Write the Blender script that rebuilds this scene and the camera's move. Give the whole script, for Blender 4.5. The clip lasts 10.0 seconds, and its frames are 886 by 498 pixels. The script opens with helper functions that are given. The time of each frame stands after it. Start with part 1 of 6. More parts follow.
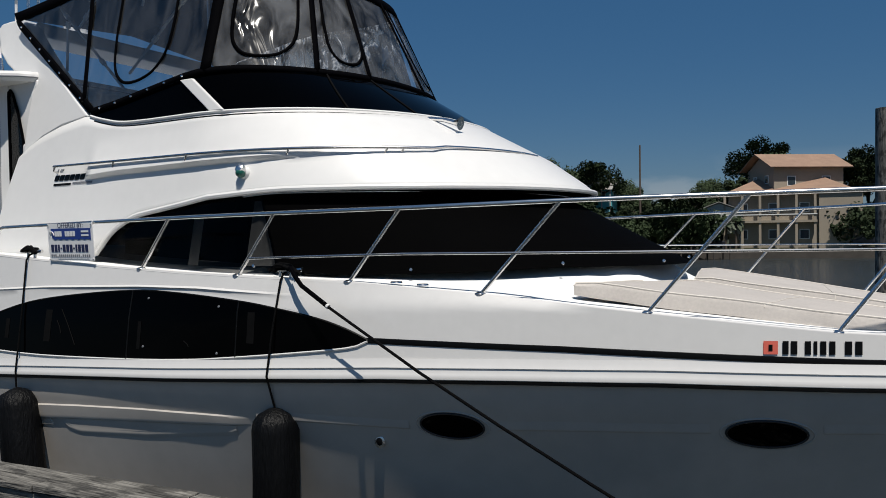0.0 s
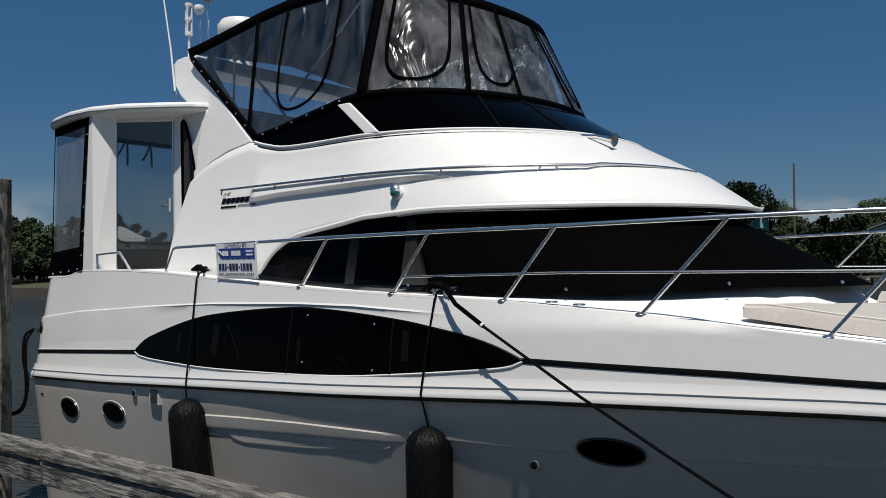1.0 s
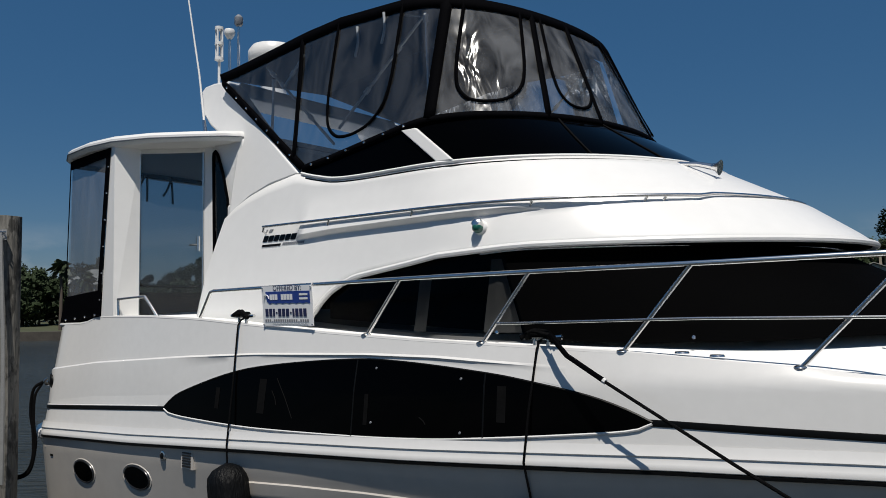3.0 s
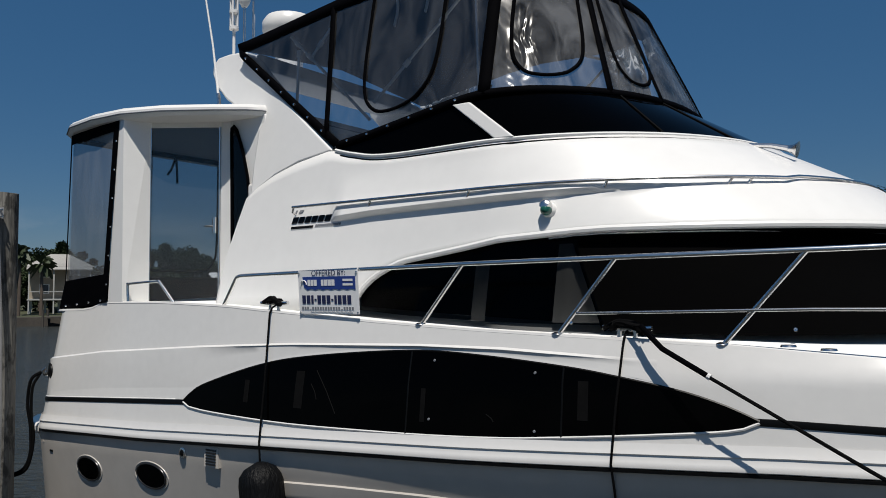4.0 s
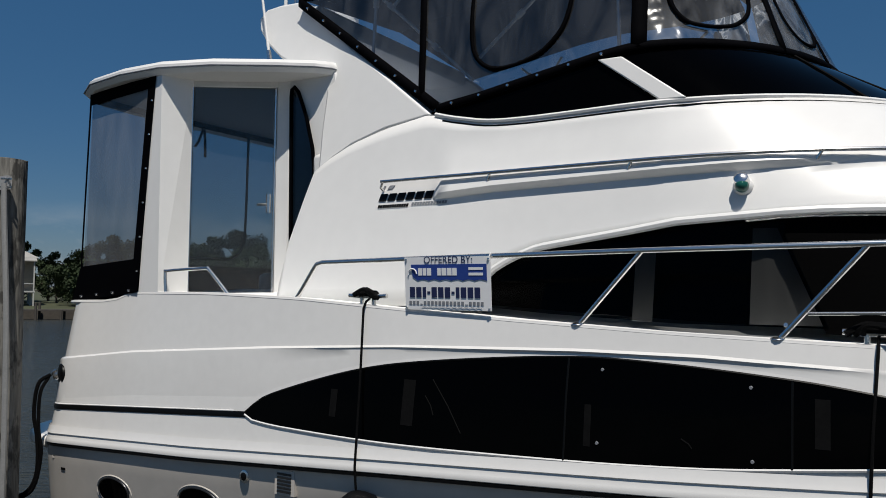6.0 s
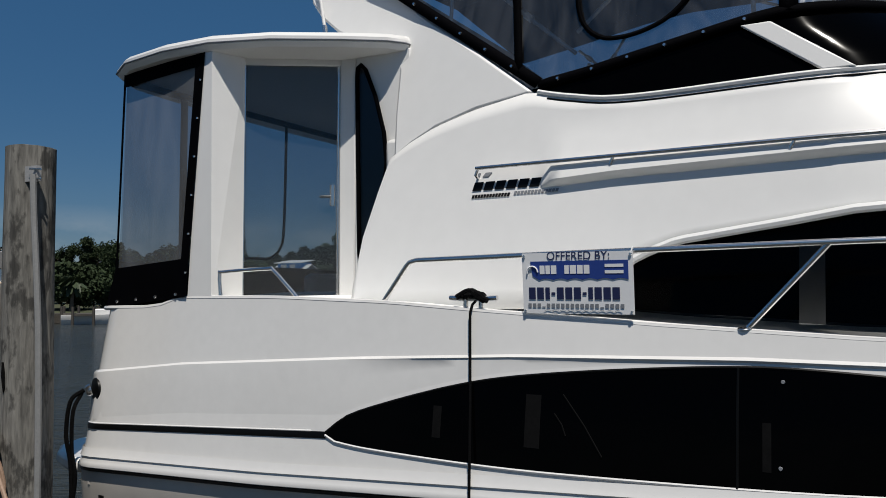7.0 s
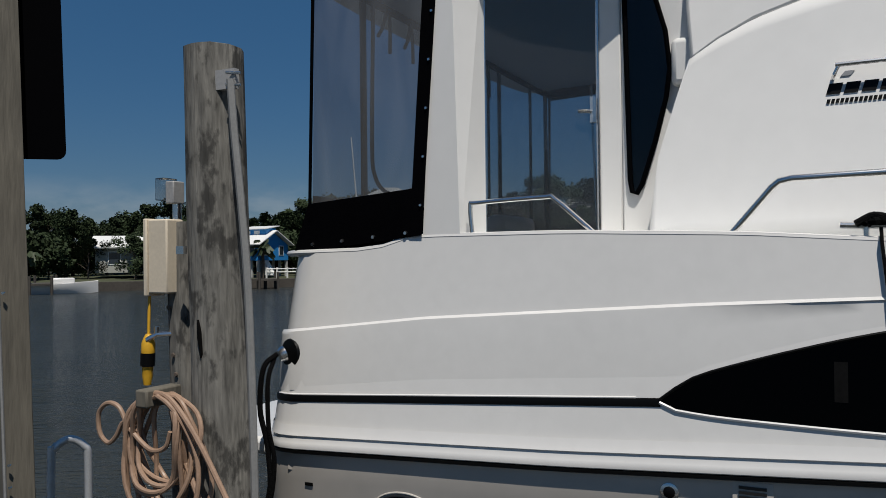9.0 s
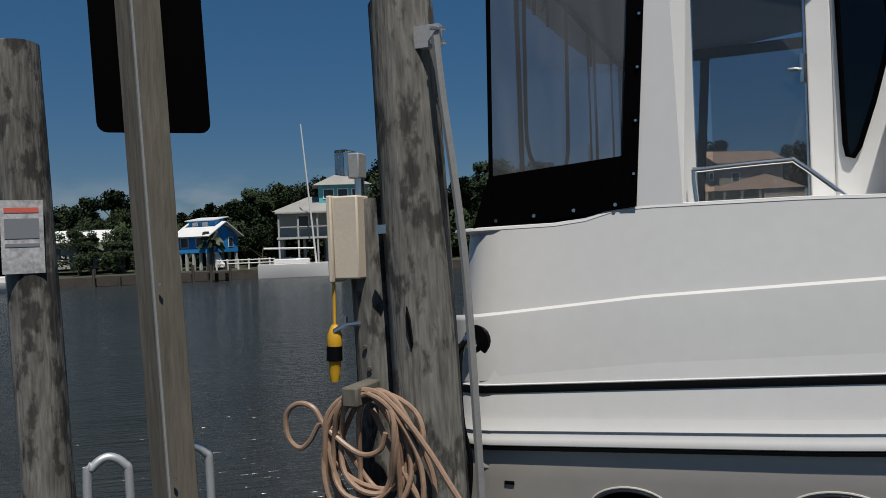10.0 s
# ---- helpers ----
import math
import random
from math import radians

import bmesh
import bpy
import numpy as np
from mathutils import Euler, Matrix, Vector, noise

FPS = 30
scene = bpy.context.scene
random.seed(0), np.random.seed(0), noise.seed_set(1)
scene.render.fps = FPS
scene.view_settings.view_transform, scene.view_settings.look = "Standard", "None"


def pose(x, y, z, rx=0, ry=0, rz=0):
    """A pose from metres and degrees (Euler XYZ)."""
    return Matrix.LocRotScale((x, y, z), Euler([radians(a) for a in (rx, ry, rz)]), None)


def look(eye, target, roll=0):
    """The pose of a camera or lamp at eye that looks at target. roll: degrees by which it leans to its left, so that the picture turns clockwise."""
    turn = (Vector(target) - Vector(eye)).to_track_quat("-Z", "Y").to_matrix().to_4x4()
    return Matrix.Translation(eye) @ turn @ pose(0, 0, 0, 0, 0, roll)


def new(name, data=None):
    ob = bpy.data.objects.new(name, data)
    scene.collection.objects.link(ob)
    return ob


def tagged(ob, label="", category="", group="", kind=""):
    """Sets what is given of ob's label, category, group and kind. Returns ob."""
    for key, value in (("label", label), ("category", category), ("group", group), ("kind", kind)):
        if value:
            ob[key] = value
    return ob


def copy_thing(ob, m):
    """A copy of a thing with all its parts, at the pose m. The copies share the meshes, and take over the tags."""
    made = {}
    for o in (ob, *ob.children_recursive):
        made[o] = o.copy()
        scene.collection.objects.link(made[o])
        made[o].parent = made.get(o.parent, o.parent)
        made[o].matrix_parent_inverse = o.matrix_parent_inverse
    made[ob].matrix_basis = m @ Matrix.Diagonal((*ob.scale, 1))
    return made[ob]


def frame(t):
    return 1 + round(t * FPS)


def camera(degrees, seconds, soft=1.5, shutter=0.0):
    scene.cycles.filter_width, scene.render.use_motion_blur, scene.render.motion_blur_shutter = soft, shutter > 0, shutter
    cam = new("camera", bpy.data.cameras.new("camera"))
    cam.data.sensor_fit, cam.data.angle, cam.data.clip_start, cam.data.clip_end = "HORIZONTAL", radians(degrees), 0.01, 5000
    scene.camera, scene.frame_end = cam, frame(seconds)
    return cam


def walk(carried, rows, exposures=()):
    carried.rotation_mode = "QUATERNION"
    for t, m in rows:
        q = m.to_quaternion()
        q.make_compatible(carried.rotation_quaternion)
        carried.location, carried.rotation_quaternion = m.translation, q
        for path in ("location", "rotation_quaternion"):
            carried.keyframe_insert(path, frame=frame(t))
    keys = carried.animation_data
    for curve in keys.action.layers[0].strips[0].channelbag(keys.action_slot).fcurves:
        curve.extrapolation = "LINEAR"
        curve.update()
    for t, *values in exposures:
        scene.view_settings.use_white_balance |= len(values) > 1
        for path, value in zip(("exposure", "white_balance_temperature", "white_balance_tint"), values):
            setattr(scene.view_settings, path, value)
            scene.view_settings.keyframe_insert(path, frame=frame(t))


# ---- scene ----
cam = camera(58.0, 10.0, soft=0.9)
METRES, EYE, TILT, LEAN, TURN = 8.0, 1.5, 0.0, 0.0, 0.0
PATH = [
    (0, (9.411, -4.099, 1.909), (8.427, -2.359, 1.882), -0.6),
    (0.5, (9.346, -4.158, 1.819), (8.176, -2.537, 1.862), -0.3),
    (1, (9.281, -4.101, 1.879), (8.014, -2.554, 1.914), -0.5),
    (1.5, (9.108, -4.028, 1.887), (7.821, -2.498, 1.954), -0.5),
    (2, (8.875, -3.905, 1.898), (7.584, -2.38, 1.999), -0.7),
    (2.5, (8.608, -3.924, 1.906), (7.341, -2.381, 2.035), -0.8),
    (4, (7.535, -4.018, 1.901), (6.373, -2.394, 2.011), -0.3),
    (4.5, (7.171, -4.011, 1.926), (6.045, -2.36, 2.009), 0.1),
    (5, (6.833, -3.982, 1.911), (5.737, -2.312, 2.012), 0.6),
    (5.5, (6.467, -3.91, 1.862), (5.391, -2.228, 1.964), 0.9),
    (7, (5.09, -3.685, 1.87), (4.088, -1.957, 1.976), -0.0),
    (7.5, (4.557, -3.667, 1.808), (3.593, -1.916, 1.88), 0.3),
    (8, (3.985, -3.706, 1.797), (3.064, -1.932, 1.878), 0.1),
    (8.5, (3.443, -3.71, 1.72), (2.55, -1.92, 1.72), 0.1),
    (9, (2.987, -3.694, 1.717), (2.093, -1.905, 1.739), -0.6),
    (9.5, (2.212, -3.869, 1.759), (1.43, -2.029, 1.751), -1.9),
    (10, (1.614, -3.9, 1.697), (0.855, -2.05, 1.682), -2.2),
]
walk(cam, [(t, look(eye, target, roll)) for t, eye, target, roll in PATH], [(0, -0.03), (5, -0.05), (7.5, -0.1), (8.5, -0.16), (10, -0.14)])

# ---- world and light ----
CY = 2.1
WATER = -0.9
world = bpy.data.worlds.new("sky")
scene.world = world
world.use_nodes = True
wn = world.node_tree.nodes
sky = wn.new("ShaderNodeTexSky")
sky.sky_type, sky.sun_disc = "NISHITA", False
SUN = Vector((0.27, -0.345, 0.9)).normalized()
sky.sun_elevation = math.asin(SUN.z)
sky.sun_rotation = math.atan2(SUN.x, SUN.y)
sky.air_density, sky.dust_density, sky.ozone_density = 1.0, 0.3, 4.0
tint = wn.new("ShaderNodeHueSaturation")
tint.inputs["Saturation"].default_value = 1.3
world.node_tree.links.new(sky.outputs[0], tint.inputs["Color"])
wl = world.node_tree.links
wtc, wsep, wno, wmap = wn.new("ShaderNodeTexCoord"), wn.new("ShaderNodeSeparateXYZ"), wn.new("ShaderNodeTexNoise"), wn.new("ShaderNodeMapping")
wmap.inputs["Scale"].default_value = (1.0, 1.0, 2.6)
wno.inputs["Scale"].default_value, wno.inputs["Detail"].default_value, wno.inputs["Roughness"].default_value = 7.0, 7.0, 0.55
wl.new(wtc.outputs["Generated"], wmap.inputs[0])
wl.new(wmap.outputs[0], wno.inputs[0])
wl.new(wtc.outputs["Generated"], wsep.inputs[0])
puff, band_ = wn.new("ShaderNodeMapRange"), wn.new("ShaderNodeMapRange")
puff.inputs["From Min"].default_value, puff.inputs["From Max"].default_value = 0.46, 0.6
band_.inputs["From Min"].default_value, band_.inputs["From Max"].default_value = 0.1, 0.055
wl.new(wno.outputs[0], puff.inputs[0])
wl.new(wsep.outputs["Z"], band_.inputs[0])
cover_ = wn.new("ShaderNodeMath")
cover_.operation = "MULTIPLY"
wl.new(puff.outputs[0], cover_.inputs[0])
wl.new(band_.outputs[0], cover_.inputs[1])
thin = wn.new("ShaderNodeMath")
thin.operation = "MULTIPLY"
thin.inputs[1].default_value = 0.3
wl.new(cover_.outputs[0], thin.inputs[0])
cloud = wn.new("ShaderNodeMix")
cloud.data_type = "RGBA"
wl.new(thin.outputs[0], cloud.inputs["Factor"])
veil = wn.new("ShaderNodeMix")
veil.data_type = "RGBA"
veil.inputs["Factor"].default_value = 0.5
veil.inputs["B"].default_value = (0.86, 2.55, 5.4, 1)
wl.new(tint.outputs[0], veil.inputs["A"])
wl.new(veil.outputs["Result"], cloud.inputs["A"])
cloud.inputs["B"].default_value = (9.5, 10.0, 10.5, 1)
wl.new(cloud.outputs["Result"], wn["Background"].inputs[0])
wn["Background"].inputs[1].default_value = 0.048
sun = new("sun", bpy.data.lights.new("sun", "SUN"))
sun.data.energy, sun.data.angle, sun.data.color = 4.75, radians(0.53), (1.0, 0.95, 0.875)
sun.matrix_world = look(SUN * 60, (0, 0, 0))

# ---- materials ----


def mat(name, col, rough=0.5, metal=0.0, vary=0.12, scale=3.0, fine=60.0, bump=0.0, bscale=40.0, spec=0.5, stretch=(1, 1, 1), isl=0.0, coat=0.0, con=0.4, stain=0.0):
    m = bpy.data.materials.new(name)
    m.use_nodes = True
    nt = m.node_tree
    b = nt.nodes["Principled BSDF"]
    b.inputs["Roughness"].default_value, b.inputs["Metallic"].default_value = rough, metal
    b.inputs["Specular IOR Level"].default_value = spec
    b.inputs["Coat Weight"].default_value = coat
    tc = nt.nodes.new("ShaderNodeTexCoord")
    mp = nt.nodes.new("ShaderNodeMapping")
    mp.inputs["Scale"].default_value = stretch
    nt.links.new(tc.outputs["Object"], mp.inputs[0])
    n1, n2 = nt.nodes.new("ShaderNodeTexNoise"), nt.nodes.new("ShaderNodeTexNoise")
    for n, sc in ((n1, scale), (n2, fine)):
        n.inputs["Scale"].default_value, n.inputs["Detail"].default_value = sc, 5.0
        nt.links.new(mp.outputs[0], n.inputs[0])
    add = nt.nodes.new("ShaderNodeMath")
    add.operation = "ADD"
    nt.links.new(n1.outputs[0], add.inputs[0])
    nt.links.new(n2.outputs[0], add.inputs[1])
    val = add.outputs[0]
    if isl:
        oi = nt.nodes.new("ShaderNodeObjectInfo")
        mul = nt.nodes.new("ShaderNodeMath")
        mul.operation = "MULTIPLY_ADD"
        mul.inputs[1].default_value, mul.inputs[2].default_value = isl, -isl / 2
        nt.links.new(oi.outputs["Random"], mul.inputs[0])
        a2 = nt.nodes.new("ShaderNodeMath")
        a2.operation = "ADD"
        nt.links.new(val, a2.inputs[0])
        nt.links.new(mul.outputs[0], a2.inputs[1])
        val = a2.outputs[0]
    mr = nt.nodes.new("ShaderNodeMapRange")
    mr.inputs["From Min"].default_value, mr.inputs["From Max"].default_value = 1 - con, 1 + con
    mr.inputs["To Min"].default_value, mr.inputs["To Max"].default_value = 1 - vary, 1 + vary
    nt.links.new(val, mr.inputs[0])
    hs = nt.nodes.new("ShaderNodeHueSaturation")
    hs.inputs["Color"].default_value = (*col, 1)
    level = mr.outputs[0]
    if stain:
        sm, sn, sr, sx = (nt.nodes.new(k) for k in ("ShaderNodeMapping", "ShaderNodeTexNoise", "ShaderNodeMapRange", "ShaderNodeMath"))
        sm.inputs["Scale"].default_value = [0.4 + 0.6 * v for v in stretch]
        sn.inputs["Scale"].default_value, sn.inputs["Detail"].default_value, sn.inputs["Roughness"].default_value = 9.0, 6.0, 0.6
        sr.inputs["From Min"].default_value, sr.inputs["From Max"].default_value = 0.5, 0.58
        sr.inputs["To Min"].default_value, sr.inputs["To Max"].default_value = 1.0, 1.0 - stain
        sx.operation = "MULTIPLY"
        nt.links.new(tc.outputs["Object"], sm.inputs[0])
        nt.links.new(sm.outputs[0], sn.inputs[0])
        nt.links.new(sn.outputs[0], sr.inputs[0])
        nt.links.new(sr.outputs[0], sx.inputs[0])
        nt.links.new(level, sx.inputs[1])
        level = sx.outputs[0]
    nt.links.new(level, hs.inputs["Value"])
    nt.links.new(hs.outputs[0], b.inputs["Base Color"])
    if bump:
        n3 = nt.nodes.new("ShaderNodeTexNoise")
        n3.inputs["Scale"].default_value, n3.inputs["Detail"].default_value = bscale, 4.0
        nt.links.new(mp.outputs[0], n3.inputs[0])
        bp = nt.nodes.new("ShaderNodeBump")
        bp.inputs["Strength"].default_value, bp.inputs["Distance"].default_value = bump, 0.02
        nt.links.new(n3.outputs[0], bp.inputs["Height"])
        nt.links.new(bp.outputs[0], b.inputs["Normal"])
    return m


def clear_vinyl(name, tint, gloss, haze, bump, rough=0.04):
    m = bpy.data.materials.new(name)
    m.use_nodes = True
    nt = m.node_tree
    nt.nodes.remove(nt.nodes["Principled BSDF"])
    tr, gl, df = nt.nodes.new("ShaderNodeBsdfTransparent"), nt.nodes.new("ShaderNodeBsdfGlossy"), nt.nodes.new("ShaderNodeBsdfDiffuse")
    tr.inputs[0].default_value = (*tint, 1)
    gl.inputs["Roughness"].default_value = rough
    df.inputs[0].default_value = (0.75, 0.77, 0.8, 1)
    m1, m2 = nt.nodes.new("ShaderNodeMixShader"), nt.nodes.new("ShaderNodeMixShader")
    m1.inputs[0].default_value = haze
    if haze > 0.01 and bump:
        hc, hm, hn, hr_ = (nt.nodes.new(k) for k in ("ShaderNodeTexCoord", "ShaderNodeMapping", "ShaderNodeTexNoise", "ShaderNodeMapRange"))
        hm.inputs["Scale"].default_value, hm.inputs["Rotation"].default_value = (3.0, 3.0, 0.7), (0.3, 0.5, 0.2)
        hn.inputs["Scale"].default_value, hn.inputs["Detail"].default_value, hn.inputs["Distortion"].default_value = 1.7, 4.0, 1.2
        hr_.inputs["From Min"].default_value, hr_.inputs["From Max"].default_value = 0.35, 0.72
        hr_.inputs["To Min"].default_value, hr_.inputs["To Max"].default_value = (haze * 0.2, haze * 2.0) if rough < 0.2 else (haze * 0.75, haze * 1.25)
        nt.links.new(hc.outputs["Object"], hm.inputs[0])
        nt.links.new(hm.outputs[0], hn.inputs[0])
        nt.links.new(hn.outputs[0], hr_.inputs[0])
        nt.links.new(hr_.outputs[0], m1.inputs[0])
    fr = nt.nodes.new("ShaderNodeFresnel")
    fr.inputs["IOR"].default_value = gloss
    nt.links.new(fr.outputs[0], m2.inputs[0])
    nt.links.new(tr.outputs[0], m1.inputs[1])
    nt.links.new(df.outputs[0], m1.inputs[2])
    nt.links.new(m1.outputs[0], m2.inputs[1])
    nt.links.new(gl.outputs[0], m2.inputs[2])
    nt.links.new(m2.outputs[0], nt.nodes["Material Output"].inputs[0])
    if bump:
        tc, mp, n3, bp = (nt.nodes.new(k) for k in ("ShaderNodeTexCoord", "ShaderNodeMapping", "ShaderNodeTexNoise", "ShaderNodeBump"))
        mp.inputs["Scale"].default_value = (2.2, 2.2, 0.8)
        n3.inputs["Scale"].default_value, n3.inputs["Detail"].default_value, n3.inputs["Distortion"].default_value = 2.2, 2.0, 0.8
        bp.inputs["Strength"].default_value, bp.inputs["Distance"].default_value = bump, 0.05
        nt.links.new(tc.outputs["Object"], mp.inputs[0])
        nt.links.new(mp.outputs[0], n3.inputs[0])
        nt.links.new(n3.outputs[0], bp.inputs["Height"])
        nt.links.new(bp.outputs[0], gl.inputs["Normal"])
    return m


GEL = mat("white_gelcoat", (0.67, 0.66, 0.64), 0.22, vary=0.035, scale=0.9, fine=14, coat=0.3)
# white gelcoat darkened in colour for the shade on the lower hull
GEL_LOW = mat("shaded_hull_gelcoat", (0.485, 0.452, 0.41), 0.26, vary=0.08, scale=0.7, fine=6, coat=0.3)
DECKM = mat("non_slip_deck", (0.8, 0.8, 0.78), 0.75, vary=0.04, scale=1.5, fine=40, spec=0.15, bump=0.1, bscale=200)
GEL_UP = mat("house_gelcoat", (0.735, 0.728, 0.71), 0.3, vary=0.03, scale=0.8, fine=9)
GLASS = mat("dark_glass", (0.0006, 0.0006, 0.0007), 0.05, vary=0.2, spec=0.035)
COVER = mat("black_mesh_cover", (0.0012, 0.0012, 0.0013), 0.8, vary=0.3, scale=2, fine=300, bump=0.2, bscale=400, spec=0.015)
BLACK = mat("black_canvas", (0.0012, 0.0012, 0.0018), 0.75, vary=0.35, scale=5, fine=200, bump=0.3, bscale=250, spec=0.02)
PIN = mat("black_stripe", (0.003, 0.003, 0.003), 0.4, vary=0.1, spec=0.15)
PORTRIM = mat("dark_port_rim", (0.05, 0.05, 0.052), 0.3, 0.7, vary=0.1)
CHROME = mat("stainless", (0.74, 0.73, 0.72), 0.24, 1.0, vary=0.1, scale=6)
RUBBER = mat("black_fender_cover", (0.0025, 0.0026, 0.003), 0.5, vary=0.5, scale=6, fine=70, bump=0.6, bscale=60, stretch=(1, 1, 0.15), spec=0.16)
ALLOY = mat("brushed_aluminium", (0.62, 0.63, 0.64), 0.42, 0.6, vary=0.15, scale=8, fine=90)
ROPE = mat("black_rope", (0.0022, 0.0022, 0.0025), 0.8, vary=0.3, bump=0.6, bscale=200, spec=0.08)
HOSE = mat("tan_hose", (0.29, 0.19, 0.13), 0.45, vary=0.22, scale=9, fine=60)
VINYL = clear_vinyl("clear_vinyl", (0.8, 0.82, 0.85), 1.42, 0.075, 0.45, 0.1)
VINYL_S = clear_vinyl("clear_vinyl_side", (0.7, 0.73, 0.77), 1.9, 0.03, 0.35, 0.08)
VINYL2 = clear_vinyl("hazy_vinyl", (0.62, 0.65, 0.68), 1.35, 0.105, 0.12, 0.22)
DOORGL = clear_vinyl("door_glass", (0.84, 0.86, 0.87), 1.4, 0.02, 0.0)
CUSH = mat("beige_cushion", (0.47, 0.435, 0.4), 0.7, vary=0.12, scale=4, fine=60, bump=0.25, bscale=6)
CUSHP = mat("cushion_piping", (0.6, 0.56, 0.5), 0.6, vary=0.1, scale=8)
WOOD = mat("weathered_piling", (0.132, 0.126, 0.112), 0.9, vary=0.6, scale=5, fine=55, bump=0.9, bscale=26, stretch=(1, 1, 0.12), con=0.3, stain=0.7)
POSTW = mat("treated_post", (0.12, 0.108, 0.085), 0.85, vary=0.3, scale=6, fine=40, bump=0.5, bscale=25, stretch=(1, 1, 0.12))
PLANK = mat("weathered_plank", (0.15, 0.143, 0.128), 0.9, vary=0.8, scale=9, fine=70, bump=1.0, bscale=40, stretch=(0.06, 1, 1), isl=0.3, con=0.28, stain=0.6)
BOXM = mat("cream_plastic", (0.62, 0.54, 0.42), 0.5, vary=0.1, scale=5)
GREYP = mat("grey_plastic", (0.3, 0.3, 0.3), 0.5, vary=0.2)
YELLOW = mat("yellow_plug", (0.6, 0.33, 0.02), 0.45, vary=0.1)
PVC = mat("grey_conduit", (0.22, 0.22, 0.215), 0.55, vary=0.15, scale=8)
PAPER = mat("bleached_paper", (0.4, 0.4, 0.41), 0.7, vary=0.35, scale=9, fine=40, con=0.25)
SIGNW = mat("sign_white", (0.8, 0.8, 0.8), 0.4, vary=0.03)
NAVY = mat("sign_blue", (0.02, 0.05, 0.24), 0.4, vary=0.05)
DIMCLOTH = mat("dim_curtain", (0.0045, 0.0045, 0.0047), 0.8, vary=0.3, scale=12, spec=0.05)
TINT = clear_vinyl("tinted_glass", (0.17, 0.172, 0.175), 1.16, 0.0, 0.0)
SMOKED = clear_vinyl("smoked_glass", (0.42, 0.44, 0.47), 1.4, 0.0, 0.0)
DARKBLUE = mat("sign_dark_ink", (0.015, 0.02, 0.07), 0.45, vary=0.05)
INKGREY = mat("grey_ink", (0.2, 0.21, 0.23), 0.45, vary=0.05)
RED = mat("red_sticker", (0.65, 0.13, 0.09), 0.5, vary=0.1)
GREENL = mat("green_lens", (0.01, 0.08, 0.06), 0.1, vary=0.1)
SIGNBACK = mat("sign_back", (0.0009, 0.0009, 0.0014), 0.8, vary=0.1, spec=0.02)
CREAM = mat("cockpit_liner", (0.72, 0.71, 0.66), 0.5, vary=0.06, scale=2)
BARK = mat("bark", (0.09, 0.07, 0.055), 0.9, vary=0.3)
LEAF = mat("oak_leaf", (0.03, 0.044, 0.02), 0.7, vary=0.5, scale=0.7, fine=6, isl=0.4, spec=0.12)
PALM = mat("palm_leaf", (0.03, 0.045, 0.018), 0.6, vary=0.35, scale=0.8, fine=8)
GRASS = mat("lawn", (0.05, 0.056, 0.026), 0.9, vary=0.35, scale=0.08, fine=0.6)
BULK = mat("timber_bulkhead", (0.055, 0.048, 0.04), 0.9, vary=0.35, scale=1.0, fine=6)
GRAVEL = mat("pale_drive", (0.42, 0.39, 0.34), 0.9, vary=0.15, scale=0.4, fine=4)
TAN = mat("tan_stucco", (0.31, 0.265, 0.205), 0.85, vary=0.1, scale=0.4, fine=5)
TERRA = mat("terracotta_roof", (0.28, 0.18, 0.125), 0.8, vary=0.2, scale=0.8, fine=9)
BLUEW = mat("blue_siding", (0.02, 0.22, 0.55), 0.6, vary=0.08, scale=0.5)
TEAL = mat("teal_siding", (0.1, 0.42, 0.45), 0.6, vary=0.1, scale=0.5)
GREYS = mat("grey_siding", (0.36, 0.37, 0.34), 0.7, vary=0.1, scale=0.5)
WHITEP = mat("white_trim", (0.75, 0.75, 0.72), 0.6, vary=0.05)
TINROOF = mat("white_metal_roof", (0.7, 0.7, 0.68), 0.45, vary=0.08, scale=0.5)
PORCHW = mat("weathered_white_paint", (0.4, 0.4, 0.38), 0.7, vary=0.15, scale=0.8)
SHINGLE = mat("grey_shingle", (0.3, 0.29, 0.27), 0.85, vary=0.2, scale=0.8, fine=8)
PANE = mat("house_glass", (0.03, 0.04, 0.05), 0.08, vary=0.2)
CARBODY = mat("dark_car_paint", (0.02, 0.02, 0.025), 0.2, vary=0.1)
CARW = mat("white_car_paint", (0.7, 0.7, 0.7), 0.2, vary=0.05)
TYRE = mat("tyre", (0.02, 0.02, 0.02), 0.9, vary=0.2)


